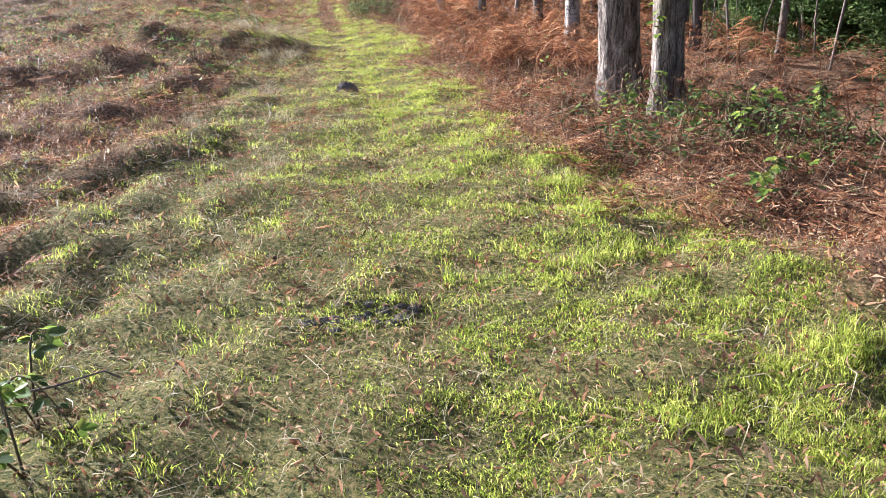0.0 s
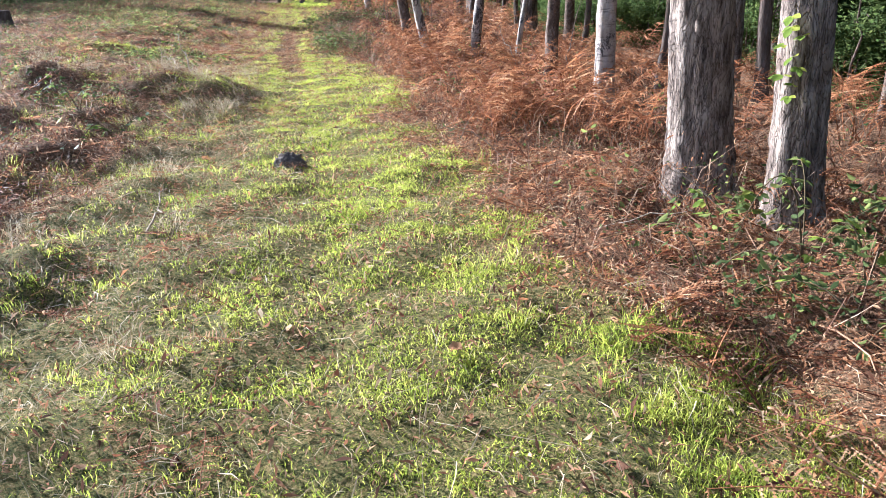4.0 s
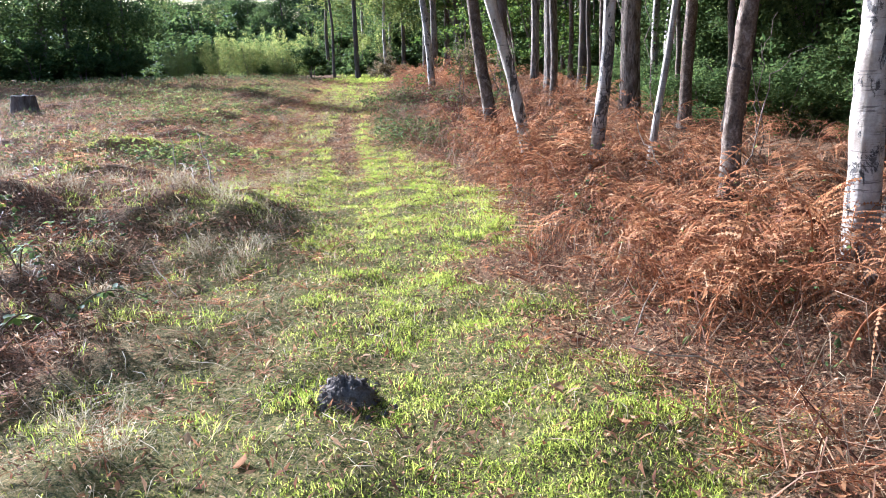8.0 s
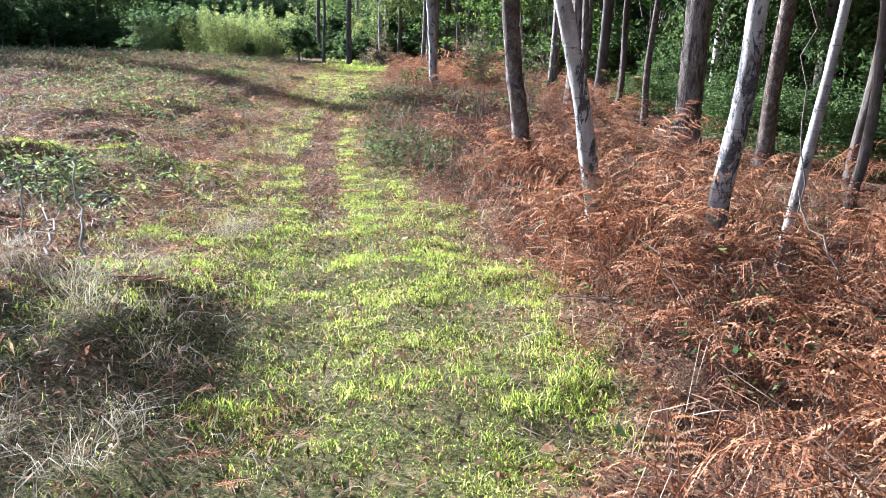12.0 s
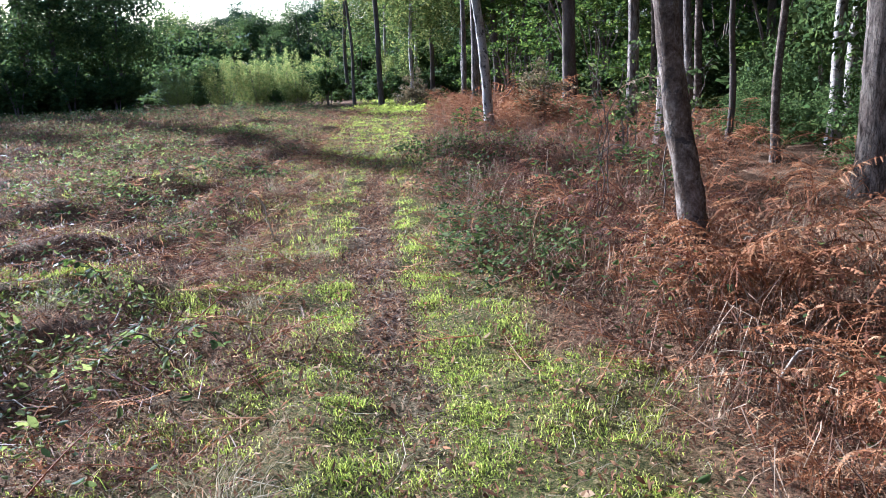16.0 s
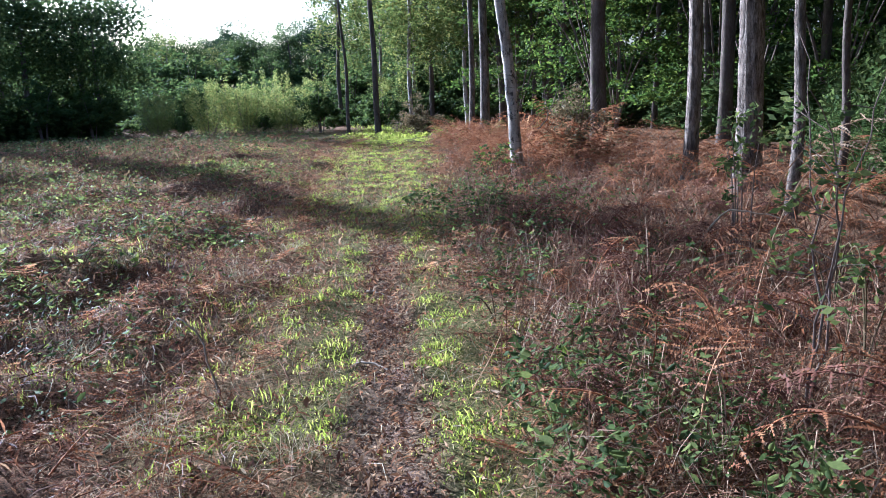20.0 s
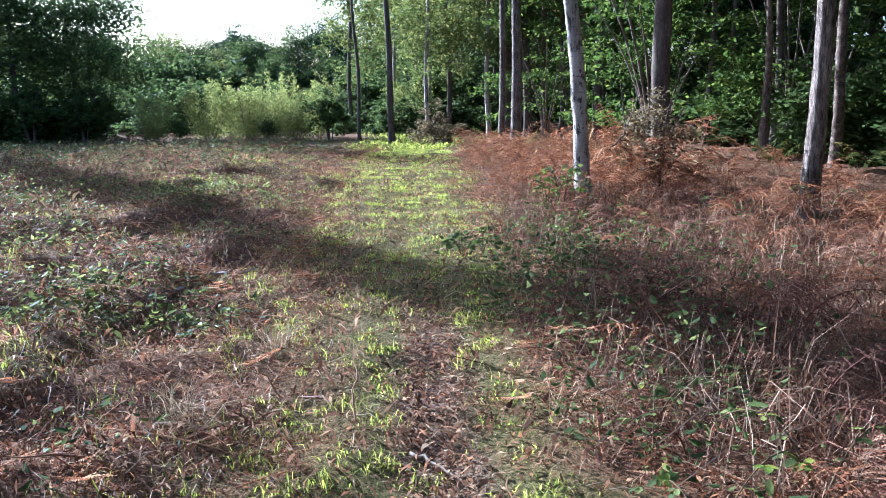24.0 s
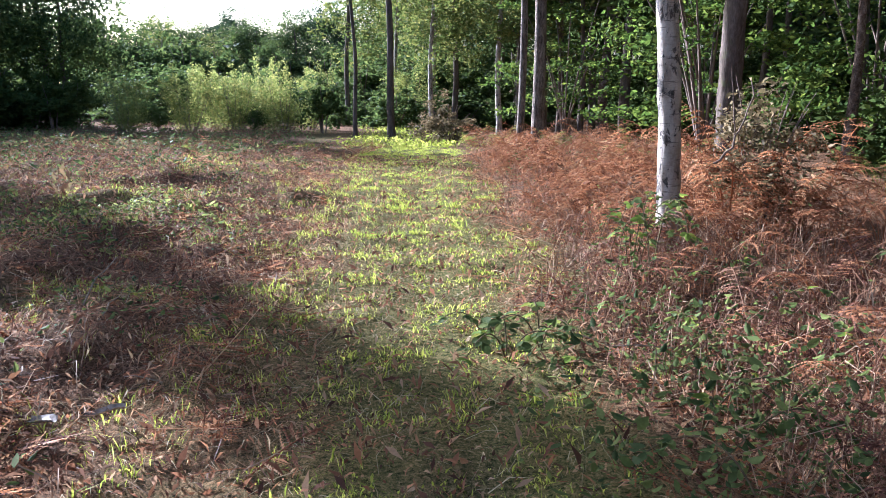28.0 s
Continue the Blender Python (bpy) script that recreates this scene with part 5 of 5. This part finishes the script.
for x, y, h, sp, n in [(1.75, 25.3, 0.55, 0.5, 26), (1.9, 25.7, 0.6, 0.5, 22), (2.3, 24.9, 0.35, 0.6, 18), (0.62, 24.6, 0.15, 0.3, 12), (1.5, 24.2, 0.3, 0.5, 16), (2.6, 24.0, 0.35, 0.6, 16), (2.2, 23.4, 0.35, 0.5, 16), (1.35, 23.2, 0.25, 0.5, 14), (3.3, 24.6, 0.4, 0.6, 14), (-1.5, 22.2, 0.2, 0.5, 14), (-2.0, 22.8, 0.2, 0.5, 14), (-2.6, 23.8, 0.2, 0.5, 14), (-1.0, 21.9, 0.15, 0.4, 12), (-2.2, 20.6, 0.2, 0.5, 14), (-3.0, 21.4, 0.2, 0.6, 14), (4.6, 25.0, 0.5, 0.6, 16), (5.0, 25.6, 0.4, 0.6, 14)]:
    bramble(x, y, h, sp, n, "leafy bramble arching out of the bracken", 0.25)


for x, y, h, sp, n in [(3.05, 5.25, 0.4, 0.2, 12), (3.2, 5.45, 0.5, 0.25, 14), (3.75, 5.35, 0.5, 0.2, 14), (4.3, 5.1, 0.45, 0.3, 14), (2.75, 5.55, 0.3, 0.25, 10), (2.45, 6.3, 0.3, 0.25, 10), (3.0, 4.6, 0.25, 0.25, 10), (2.6, 4.3, 0.2, 0.25, 8), (-1.1, 2.5, 0.3, 0.4, 12)]:
    bramble(x, y, h, sp, n, "upright bramble spray with sunlit pale leaves", 0.5, s=1.35)
for x, y, h, sp, n in [(1.72, 25.25, 0.6, 0.35, 20), (1.9, 25.35, 0.65, 0.35, 14), (0.68, 24.1, 0.2, 0.35, 16), (0.9, 24.3, 0.22, 0.35, 12)]:
    bramble(x, y, h, sp, n, "tall bramble spray with dusty green leaves", 0.3, canes=3, s=1.4)


def bramble_density(x, y):
    left = smoothstep(-0.2, -1.2, x - edge_left(y)) * smoothstep(-0.25, 0.6, wavy(x, y, 2.4, 5)) * smoothstep(7, 10, y)
    right = smoothstep(-0.1, 0.3, x - edge_right(y)) * smoothstep(1.6, 0.8, x - edge_right(y)) * smoothstep(-0.2, 0.5, wavy(x, y, 1.6, 4))
    return np.clip(left + right * (0.25 + 0.75 * smoothstep(15, 17, y) * smoothstep(26, 24, y)), 0, 1)


gx, gy = sample(190000, -9, 4.5, 3, 38, bramble_density, 40)
v, f = leaflets(gx, gy, 0.018, 41, 0.18, 0.45, 0.5)
stuff("bramble_carpet", "low bramble leaves scattered through heath and bracken", "bramble", v, f, M_BRAMBLE)
gx, gy = sample(130000, -9, -0.2, 5, 32, lambda x, y: smoothstep(0.2, -0.6, x - edge_left(y)) * (0.2 + 0.8 * smoothstep(-0.4, 0.5, wavy(x, y, 1.4, 6))), 140)
v, f = flecks(gx, gy, 0.019, 141, 0.12, 1.0, 0.13)
stuff("heath_tangle", "tangle of withered leaves and stems over the heath", "heath", v, f, M_SCRAP)
gx, gy = sample(190000, -40, -3, 4, 56, lambda x, y: (0.4 + 0.6 * smoothstep(-0.4, 0.6, wavy(x, y, 4, 2))) * np.where(y < 25, smoothstep(-7, -9, x), 1), 42)
v, f = flecks(gx, gy, 0.042, 43, 0.2, 0.9, 0.28)
stuff("far_heath_plants", "low plants and bracken of the far heath", "heath", v, f, M_HEATH)
gx, gy = sample(60000, -30, -2, 30, 52, lambda x, y: 0.15 + 0.7 * smoothstep(-0.2, 0.6, wavy(x, y, 3, 1)), 44)
v, f = leaflets(gx, gy, 0.034, 45, 0.28, 0.4, 0.5)
stuff("far_heath_leaves", "green bramble leaves of the far heath", "heath", v, f, M_BRAMBLE)
gx, gy = sample(16000, -2.5, 7, 40, 64, lambda x, y: smoothstep(2.6, 0.8, np.abs(x - path_x(y))), 46)
v, f = flecks(gx, gy, 0.05, 47, 0.12, 0.9, 0.3)
stuff("bend_grass", "sunlit grass where the path bends", "grass", v, f, M_GRASS)
# scraps caught in the standing bracken: curled leaflets, pale stalks, green leaves
gx, gy = sample(150000, 1, 10, 1, 40, lambda x, y: smoothstep(0.0, 0.5, x - edge_right(y)) * smoothstep(7.5, 3, x - edge_right(y)) * smoothstep(0.0, 0.8, wavy(x, y, 1.2, 3)), 48)
v, f = flecks(gx, gy, 0.014, 49, 0.5, 1.0, 0.2)
stuff("bracken_scraps", "curled brown scraps caught in the bracken", "litter", v, f, M_FROND_BED)
gx, gy = sample(8000, 1, 8, 6.5, 38, lambda x, y: smoothstep(0.0, 0.5, x - edge_right(y)) * smoothstep(5, 2, x - edge_right(y)), 50)
v, f = blades(gx, gy, 0.55 * gg.uniform(0.4, 1.4, len(gx)), 0.0022 * gg.uniform(0.7, 1.4, len(gx)), gg.uniform(0.3, 1.6, len(gx)), 51)
stuff("bracken_stalks", "dead brown stalks leaning among the bracken", "stems", v, f, M_STEMS)
gx, gy = sample(9000, 0.6, 3.4, 15.3, 25.5, lambda x, y: smoothstep(-0.25, 0.1, x - edge_right(y)) * smoothstep(1.9, 0.9, x - edge_right(y)) * smoothstep(-0.1, 0.6, wavy(x, y, 1.5, 2)), 152)
v, f = leaflets(gx, gy, 0.02, 153, 0.38, 0.45, 0.5)
stuff("bramble_patch", "dense bramble leaves crowding the path's edge", "bramble", v, f, M_BRAMBLE)
for cx, cy, rx, ry, n, high in [(1.5, 22.7, 1.0, 1.7, 3600, 0.42), (1.15, 17.3, 0.55, 1.3, 5000, 0.32), (-1.8, 15.4, 1.0, 1.3, 6000, 0.16), (-2.7, 20.3, 1.0, 1.0, 4500, 0.16), (-2.0, 22.3, 0.9, 0.8, 3500, 0.15), (-3.8, 24.0, 1.6, 1.5, 7000, 0.2), (-5.5, 27.5, 2.2, 2.0, 8000, 0.22), (-2.2, 27.5, 1.2, 1.5, 5000, 0.18), (2.7, 5.8, 0.8, 0.6, 1500, 0.35), (3.6, 5.1, 0.6, 0.6, 1200, 0.4)]:
    g = np.random.default_rng(int(100 * cy))
    a, d = g.uniform(0, 6.283, n), g.random(n) ** 0.6
    gx, gy = cx + rx * d * np.cos(a), cy + ry * d * np.sin(a)
    keep = (wavy(gx, gy, 0.5, 3) + 0.6 * wavy(gx, gy, 1.1, 1) > 0.35 * d - 0.2) & (g.random(n) < (0.5 if cx < 0 else 0.9))
    v, f = leaflets(gx[keep], gy[keep], 0.021, int(100 * cy) + 1, high, 0.5, 0.5)
    stuff("bramble_clump", "sprawling bramble clump with many small green leaves", "bramble", v, f, M_HEATHLEAF if cx < 0 else M_BRAMBLE)
gx, gy = sample(40000, 1, 7, 3, 34, lambda x, y: smoothstep(0.1, 0.6, x - edge_right(y)) * smoothstep(4, 1.5, x - edge_right(y)) * smoothstep(0.15, 0.7, wavy(x, y, 1.4, 5)), 52)
v, f = leaflets(gx, gy, 0.017, 53, 0.45, 0.5, 0.48)
stuff("bracken_greenery", "small green bramble leaves among the bracken", "bramble", v, f, M_BRAMBLE)


# ---- small things ----
def lump(name, label, category, x, y, r, h, mat, seed, sink=0.02):
    g = np.random.default_rng(seed)
    n, m = 40, 16
    th = np.linspace(0, 2 * np.pi, n, endpoint=False)
    V = []
    for j in range(m):
        t = j / (m - 1)
        rr = r * math.cos(t * math.pi / 2) ** 0.8 * (1 + 0.10 * g.standard_normal(n))
        V.append(np.stack([rr * np.cos(th), rr * np.sin(th) * 0.85, h * math.sin(t * math.pi / 2) * (1 + 0.10 * g.standard_normal(n)) - sink], 1))
    v = np.concatenate(V)
    i = np.arange(m - 1)[:, None] * n
    j = np.arange(n)[None, :]
    f = np.stack([i + j, i + (j + 1) % n, i + n + (j + 1) % n, i + n + j], -1).reshape(-1, 4)
    ob = new(name, mesh_from(name, v, f, mat))
    ob.matrix_basis = pose(x, y, float(ground_z(x, y)))
    return tagged(ob, label, category)


lump("molehill", "dark crumbly molehill on the grass path", "molehill", 0.235, 8.80, 0.135, 0.12, M_SOIL, 901)
for i in range(16):
    a, d = R.uniform(0, 6.28), R.uniform(0.11, 0.24)
    lump("soil_clod", "small clod of dark soil beside the molehill", "soil clod", 0.235 + d * math.cos(a), 8.80 + d * math.sin(a), R.uniform(0.008, 0.022), R.uniform(0.01, 0.025), M_SOIL, 910 + i, 0.004)


for i in range(34):
    a, d = R.uniform(0, 6.28), R.random() ** 0.7
    lump("soil_clod", "dark clod of scraped-up wet soil in the grass", "soil clod", 0.08 + 0.30 * d * math.cos(a), 3.16 + 0.14 * d * math.sin(a), R.uniform(0.014, 0.04), R.uniform(0.008, 0.02), M_SOIL, 2000 + i, 0.004)


def curled_leaf(x, y, size, rz, label):
    """One broad dead leaf, lobed at the edge and curled up at its sides."""
    g = np.random.default_rng(int(1000 * abs(x) + 10 * y))
    n = 14
    a = np.linspace(0, 2 * np.pi, n, endpoint=False)
    r = size * (0.75 + 0.25 * np.cos(a)) * (1 + 0.12 * np.cos(7 * a) + 0.06 * g.standard_normal(n))
    ring = np.stack([r * np.cos(a), 0.7 * r * np.sin(a), 0.35 * np.abs(np.sin(a)) ** 1.5 * size + 0.05 * size * g.standard_normal(n) + 0.012], 1)
    inner = ring * np.array([0.5, 0.5, 0.2]) + np.array([0, 0, 0.008])
    v = np.concatenate([ring, inner, [[0, 0, 0.006]]])
    f = []
    for i in range(n):
        j = (i + 1) % n
        f += [(i, j, n + j), (i, n + j, n + i), (n + i, n + j, 2 * n)]
    ob = new("dead_leaf", smooth(mesh_from("dead_leaf", v, f, M_FALLEN)))
    ob.matrix_basis = pose(x, y, float(ground_z(x, y)) + 0.025, R.uniform(-15, 15), R.uniform(-15, 15), rz)
    tagged(ob, label, "leaf", "dead leaves on the path")


for x, y, k in [(1.02, 3.55, 0.055), (0.78, 2.75, 0.035), (1.3, 4.1, 0.05), (0.25, 2.4, 0.03), (1.6, 3.3, 0.04), (-0.25, 3.4, 0.035), (0.9, 5.4, 0.04), (1.25, 5.9, 0.04), (0.1, 6.3, 0.035), (0.95, 7.4, 0.04), (1.1, 8.6, 0.045), (0.75, 9.7, 0.035), (0.35, 10.6, 0.04), (1.15, 11.0, 0.045), (0.9, 12.4, 0.035)]:
    curled_leaf(x, y, k, R.uniform(0, 360), "curled brown dead leaf lying in the grass")


def bark_strip(x, y, length, width, rz):
    """A peeled strip of birch bark, rolled along its length."""
    u, w = np.linspace(-1, 1, 14), np.linspace(-1, 1, 7)
    g = np.random.default_rng(int(100 * y))
    U, W = np.meshgrid(u, w, indexing="ij")
    taper = (1 - 0.45 * U**2) * (1 + 0.08 * g.standard_normal(U.shape))
    v = np.stack([0.5 * length * U, 0.5 * width * W * taper, 0.25 * width * W**2 + 0.06 * length * np.sin(2.2 * U) + 0.05], -1).reshape(-1, 3)
    i = (np.arange(13)[:, None] * 7 + np.arange(6)[None, :]).ravel()
    ob = new("bark_strip", smooth(mesh_from("bark_strip", v, np.stack([i, i + 7, i + 8, i + 1], -1), M_BIRCHBARK)))
    ob.matrix_basis = pose(x, y, float(ground_z(x, y)) + 0.02, 0, 0, rz)
    tagged(ob, "pale peeled strip of birch bark on the heath", "bark")


bark_strip(-1.12, 23.38, 0.17, 0.06, 12)
bark_strip(-1.33, 23.30, 0.13, 0.07, -20)
bark_strip(-1.5, 22.8, 0.10, 0.06, 40)


def stump(x, y):
    t = thing("tree_stump", "dark weathered tree stump on the open heath", "stump", pose(x, y, float(ground_z(x, y))))
    (v, f), _ = trunk_arrays(0.5, 0.24, 0.21, (0, 0), 0.0, 77, 26, 14, 0.03, 0.4, 5, 0.06)
    part("trunk", smooth(mesh_from("trunk", v, f, M_DARKBARK)), t)
    g = np.random.default_rng(78)
    th = np.linspace(0, 2 * np.pi, 26, endpoint=False)
    v = np.concatenate([[[0, 0, 0.49]], np.stack([0.215 * np.cos(th), 0.215 * np.sin(th), 0.48 + 0.02 * g.standard_normal(26)], 1)])
    part("cut_top", mesh_from("cut_top", v, [(0, 1 + i, 1 + (i + 1) % 26) for i in range(26)], M_DARKBARK), t, "weathered cut face")


stump(-6.1, 22.0)


def stick(label, p0, p1, p2, r, mat, name="stick", rings=10):
    z0 = float(ground_z(p0[0], p0[1]))
    o = np.array([p0[0], p0[1], z0])
    pts = bezier(np.array([p0[0], p0[1], z0 + p0[2]]) - o, np.array([p1[0], p1[1], z0 + p1[2]]) - o, np.array([p2[0], p2[1], z0 + p2[2]]) - o, rings)
    seed = R.randrange(9999)
    kink = np.random.default_rng(seed).normal(0, 0.018, pts.shape) * np.linalg.norm(pts[-1] - pts[0])
    kink[0] = 0
    v, f = tube_arrays(pts + kink, np.linspace(r, r * 0.45, rings), 7, 0.07, seed)
    ob = new(name, smooth(mesh_from(name, v, f, mat)))
    ob.matrix_basis = pose(*o)
    return tagged(ob, label, "stick")


stick("pale arched dead twig standing out of the heath", (-0.72, 18.22, 0), (-0.80, 18.14, 0.62), (-0.97, 18.29, 0.38), 0.0065, M_PALEWOOD)
stick("pale leaning dead stick on the heath", (-0.92, 12.6, 0.0), (-1.0, 12.85, 0.2), (-1.12, 13.2, 0.45), 0.009, M_PALEWOOD)
stick("thin upright dead stick on the heath", (-1.25, 12.7, 0.0), (-1.27, 12.8, 0.3), (-1.30, 12.9, 0.5), 0.006, M_PALEWOOD)
stick("short pale stick lying on the heath", (-1.05, 12.5, 0.02), (-1.15, 12.9, 0.08), (-1.3, 13.2, 0.1), 0.008, M_PALEWOOD)
stick("pale bare twig standing up from the heath", (-0.9, 13.2, 0.0), (-0.98, 13.4, 0.12), (-1.12, 13.7, 0.3), 0.004, M_PALEWOOD)
stick("thin twig forking from a pale bare twig", (-0.98, 13.4, 0.1), (-1.05, 13.35, 0.14), (-1.2, 13.2, 0.12), 0.004, M_PALEWOOD)
stick("curved pale stick lying in flattened bracken", (2.1, 15.0, 0.1), (2.0, 15.2, 0.22), (1.85, 15.2, 0.12), 0.008, M_PALEWOOD)
stick("dead pale stem leaning in the bracken", (3.05, 11.9, 0.05), (2.9, 12.2, 0.4), (2.85, 12.4, 0.75), 0.008, M_PALEWOOD)
stick("forked dead stem leaning in the bracken", (3.05, 11.9, 0.05), (3.12, 12.1, 0.3), (3.2, 12.3, 0.5), 0.006, M_PALEWOOD)
stick("long thin dead stem lying across the bracken", (2.3, 20.0, 0.15), (2.7, 20.1, 0.3), (3.4, 19.7, 0.22), 0.006, M_PALEWOOD)
stick("fine dead twig crossing the bracken", (2.2, 19.9, 0.1), (2.6, 20.2, 0.2), (2.8, 20.35, 0.3), 0.004, M_PALEWOOD)
stick("pale stick lying in the grass", (-0.55, 7.2, 0.02), (-0.5, 7.5, 0.05), (-0.58, 8.0, 0.06), 0.007, M_PALEWOOD)
stick("short stick lying across the path", (-0.08, 18.6, 0.015), (0.02, 18.7, 0.03), (0.12, 18.5, 0.02), 0.009, M_PALEWOOD)
stick("short stick lying on the path", (0.02, 20.3, 0.015), (0.1, 20.2, 0.03), (0.2, 20.05, 0.02), 0.009, M_PALEWOOD)
stick("bent pale stick in dead bracken", (2.7, 20.2, 0.3), (2.9, 20.3, 0.55), (3.2, 20.0, 0.42), 0.010, M_PALEWOOD)
stick("pale stick leaning in dead bracken", (1.85, 14.5, 0.1), (1.95, 14.6, 0.4), (2.2, 14.5, 0.2), 0.010, M_PALEWOOD)
stick("dark fallen branch near the grass", (-1.6, 1.9, 0.03), (-1.3, 2.5, 0.22), (-0.8, 2.6, 0.1), 0.008, M_TWIG)
stick("pale forked branch beside the white birch", (2.72, 26.3, 0.75), (2.98, 26.3, 0.9), (3.05, 26.4, 1.4), 0.011, M_TWIG, "branch")
stick("fine side branch beside the white birch", (2.9, 26.35, 0.95), (2.85, 26.3, 1.2), (2.8, 26.3, 1.5), 0.006, M_TWIG, "branch")
for i in range(60):
    y = R.uniform(3, 26)
    x = float(edge_right(y)) + R.uniform(0.1, 1.8)
    a, ln = R.uniform(0, 6.28), R.uniform(0.25, 0.7)
    up = R.uniform(0.02, 0.5)
    stick("dead bracken stalk leaning in the undergrowth", (x, y, 0.02), (x + 0.4 * ln * math.cos(a), y + 0.4 * ln * math.sin(a), 0.6 * up + 0.05), (x + ln * math.cos(a), y + ln * math.sin(a), up), R.uniform(0.003, 0.006), M_REDSTEM if R.random() < 0.6 else M_PALEWOOD, "bracken_stalk", 6)
for i in range(40):
    y = R.uniform(2, 26)
    x = float(edge_left(y)) - R.uniform(-0.5, 3.2)
    a, ln = R.uniform(0, 6.28), R.uniform(0.15, 0.5)
    up = R.uniform(0.02, 0.22)
    stick("dead stalk lying on the heath", (x, y, 0.02), (x + 0.4 * ln * math.cos(a), y + 0.4 * ln * math.sin(a), 0.6 * up + 0.03), (x + ln * math.cos(a), y + ln * math.sin(a), up), R.uniform(0.003, 0.006), M_REDSTEM if R.random() < 0.5 else M_PALEWOOD, "dead_stalk", 6)

# brown dead bush at the bend, and dead undergrowth by the dark pine
M_DEADLEAF = leaf_mat("withered_leaf", [(0.2, (0.08, 0.06, 0.03)), (0.5, (0.17, 0.13, 0.06)), (0.85, (0.30, 0.21, 0.11))], 0.35, patch=0.4)
place(bush("dead_bush", "brown withered bush beside the path's bend", M_DEADLEAF, M_TWIG, 1.25, 0.9, 1.35, 60, 80, 0.05, 960, 8, -0.5, stem_r=0.015), 2.15, 43.0, 1.0)
place(bush("dead_undergrowth", "tangle of dead brown twigs and leaves", M_DEADLEAF, M_TWIG, 0.7, 0.5, 1.5, 46, 50, 0.035, 970, 14, -0.3, stem_r=0.01), 3.55, 27.2, 1.0)

# a sapling by the dark birch, fallen and hanging branches, thin dead stems
def sapling(x, y, h, label, seed):
    """A few crooked stems with side twigs, leaves at the twigs' ends."""
    t = thing("sapling", label, "sapling", pose(x, y, float(ground_z(x, y))))
    g = np.random.default_rng(seed)
    ends = []
    for i in range(3):
        a = g.uniform(0, 6.28)
        tip = np.array([0.3 * math.cos(a), 0.3 * math.sin(a), h * g.uniform(0.7, 1.0)])
        pts = bezier((0, 0, -0.05), (g.normal(0, 0.12), g.normal(0, 0.12), h * 0.5), tip, 14)
        pts[1:] += g.normal(0, 0.014, (13, 3))
        v, f = tube_arrays(pts, np.linspace(0.007, 0.002, 14), 6, 0.05, seed + i)
        stem = part("stem", smooth(mesh_from("stem", v, f, M_TWIG)), t)
        for j in range(7):
            k = int(g.integers(4, 13))
            b = g.uniform(0, 6.28)
            end = pts[k] + np.array([math.cos(b), math.sin(b), g.uniform(-0.1, 0.7)]) * g.uniform(0.15, 0.45)
            v, f = tube_arrays(bezier(pts[k], 0.5 * (pts[k] + end) + g.normal(0, 0.04, 3), end, 6), np.linspace(0.003, 0.001, 6), 4)
            part("twig", mesh_from("twig", v, f, M_TWIG), stem)
            ends += [end, 0.5 * (end + pts[k])]
    v, f = leaf_cloud(np.array(ends), np.full(len(ends), 0.10), 8, 0.025, seed + 7)
    part("crown", mesh_from("crown", v, f, M_BRAMBLE), t)


sapling(1.95, 17.5, 1.9, "spindly leafy sapling beside a dark birch", 980)
sapling(2.35, 17.1, 1.7, "crooked sapling with sparse leaves in the bracken", 990)
place(bush("sapling", "twiggy sapling with sparse leaves at the wood's edge", M_BRAMBLE, M_TWIG, 0.4, 0.4, 1.5, 14, 14, 0.04, 985, 6, 0.5, stem_r=0.008), 3.3, 20.8, 1.0)
for x, y, z, dx, dy, dz, r in [(3.35, 11.4, 1.25, 0.5, 0.1, 0.05, 0.006), (3.25, 13.0, 1.6, -0.35, 0.1, 0.3, 0.005), (4.4, 13.4, 0.9, 0.3, 0.2, 0.7, 0.006)]:
    stick("bare brown branch hanging at the wood's edge", (x, y, 0.0), (x + 0.1 * dx, y, z * 1.2), (x + dx, y + dy, z + dz), r, M_TWIG, "bare_branch", 14)
for i in range(9):
    y = R.uniform(8, 16)
    x = float(edge_right(y)) + R.uniform(2.8, 5.0)
    h = R.uniform(1.4, 3.6)
    stick("thin bare sapling stem in the bracken", (x, y, 0.0), (x + R.uniform(-0.1, 0.1), y, h * 0.5), (x + R.uniform(-0.4, 0.4), y + R.uniform(-0.2, 0.2), h), R.uniform(0.008, 0.018), R.choice((M_TWIG, M_OLDBIRCH)), "bare_sapling", 9)


# leaves of ivy up the second pine's side
def ivy(x, y, rows):
    t = thing("ivy", "ivy sprig with pale green leaves on a pine trunk", "ivy", pose(x, y, float(ground_z(x, y))))
    for z, a, k in rows:
        part("leaf", R.choice(BNEW), t, m=pose(0.17 * math.cos(a) - 0.05 * z, 0.17 * math.sin(a), z, R.uniform(-30, 30), R.uniform(-20, 40), math.degrees(a) + R.uniform(-40, 40)) @ Matrix.Diagonal((k, k, k, 1)))


ivy(3.03, 6.52, [(0.75 + 0.05 * i, -2.6 + 0.25 * math.sin(i * 2.3), R.uniform(1.2, 1.9)) for i in range(9)])
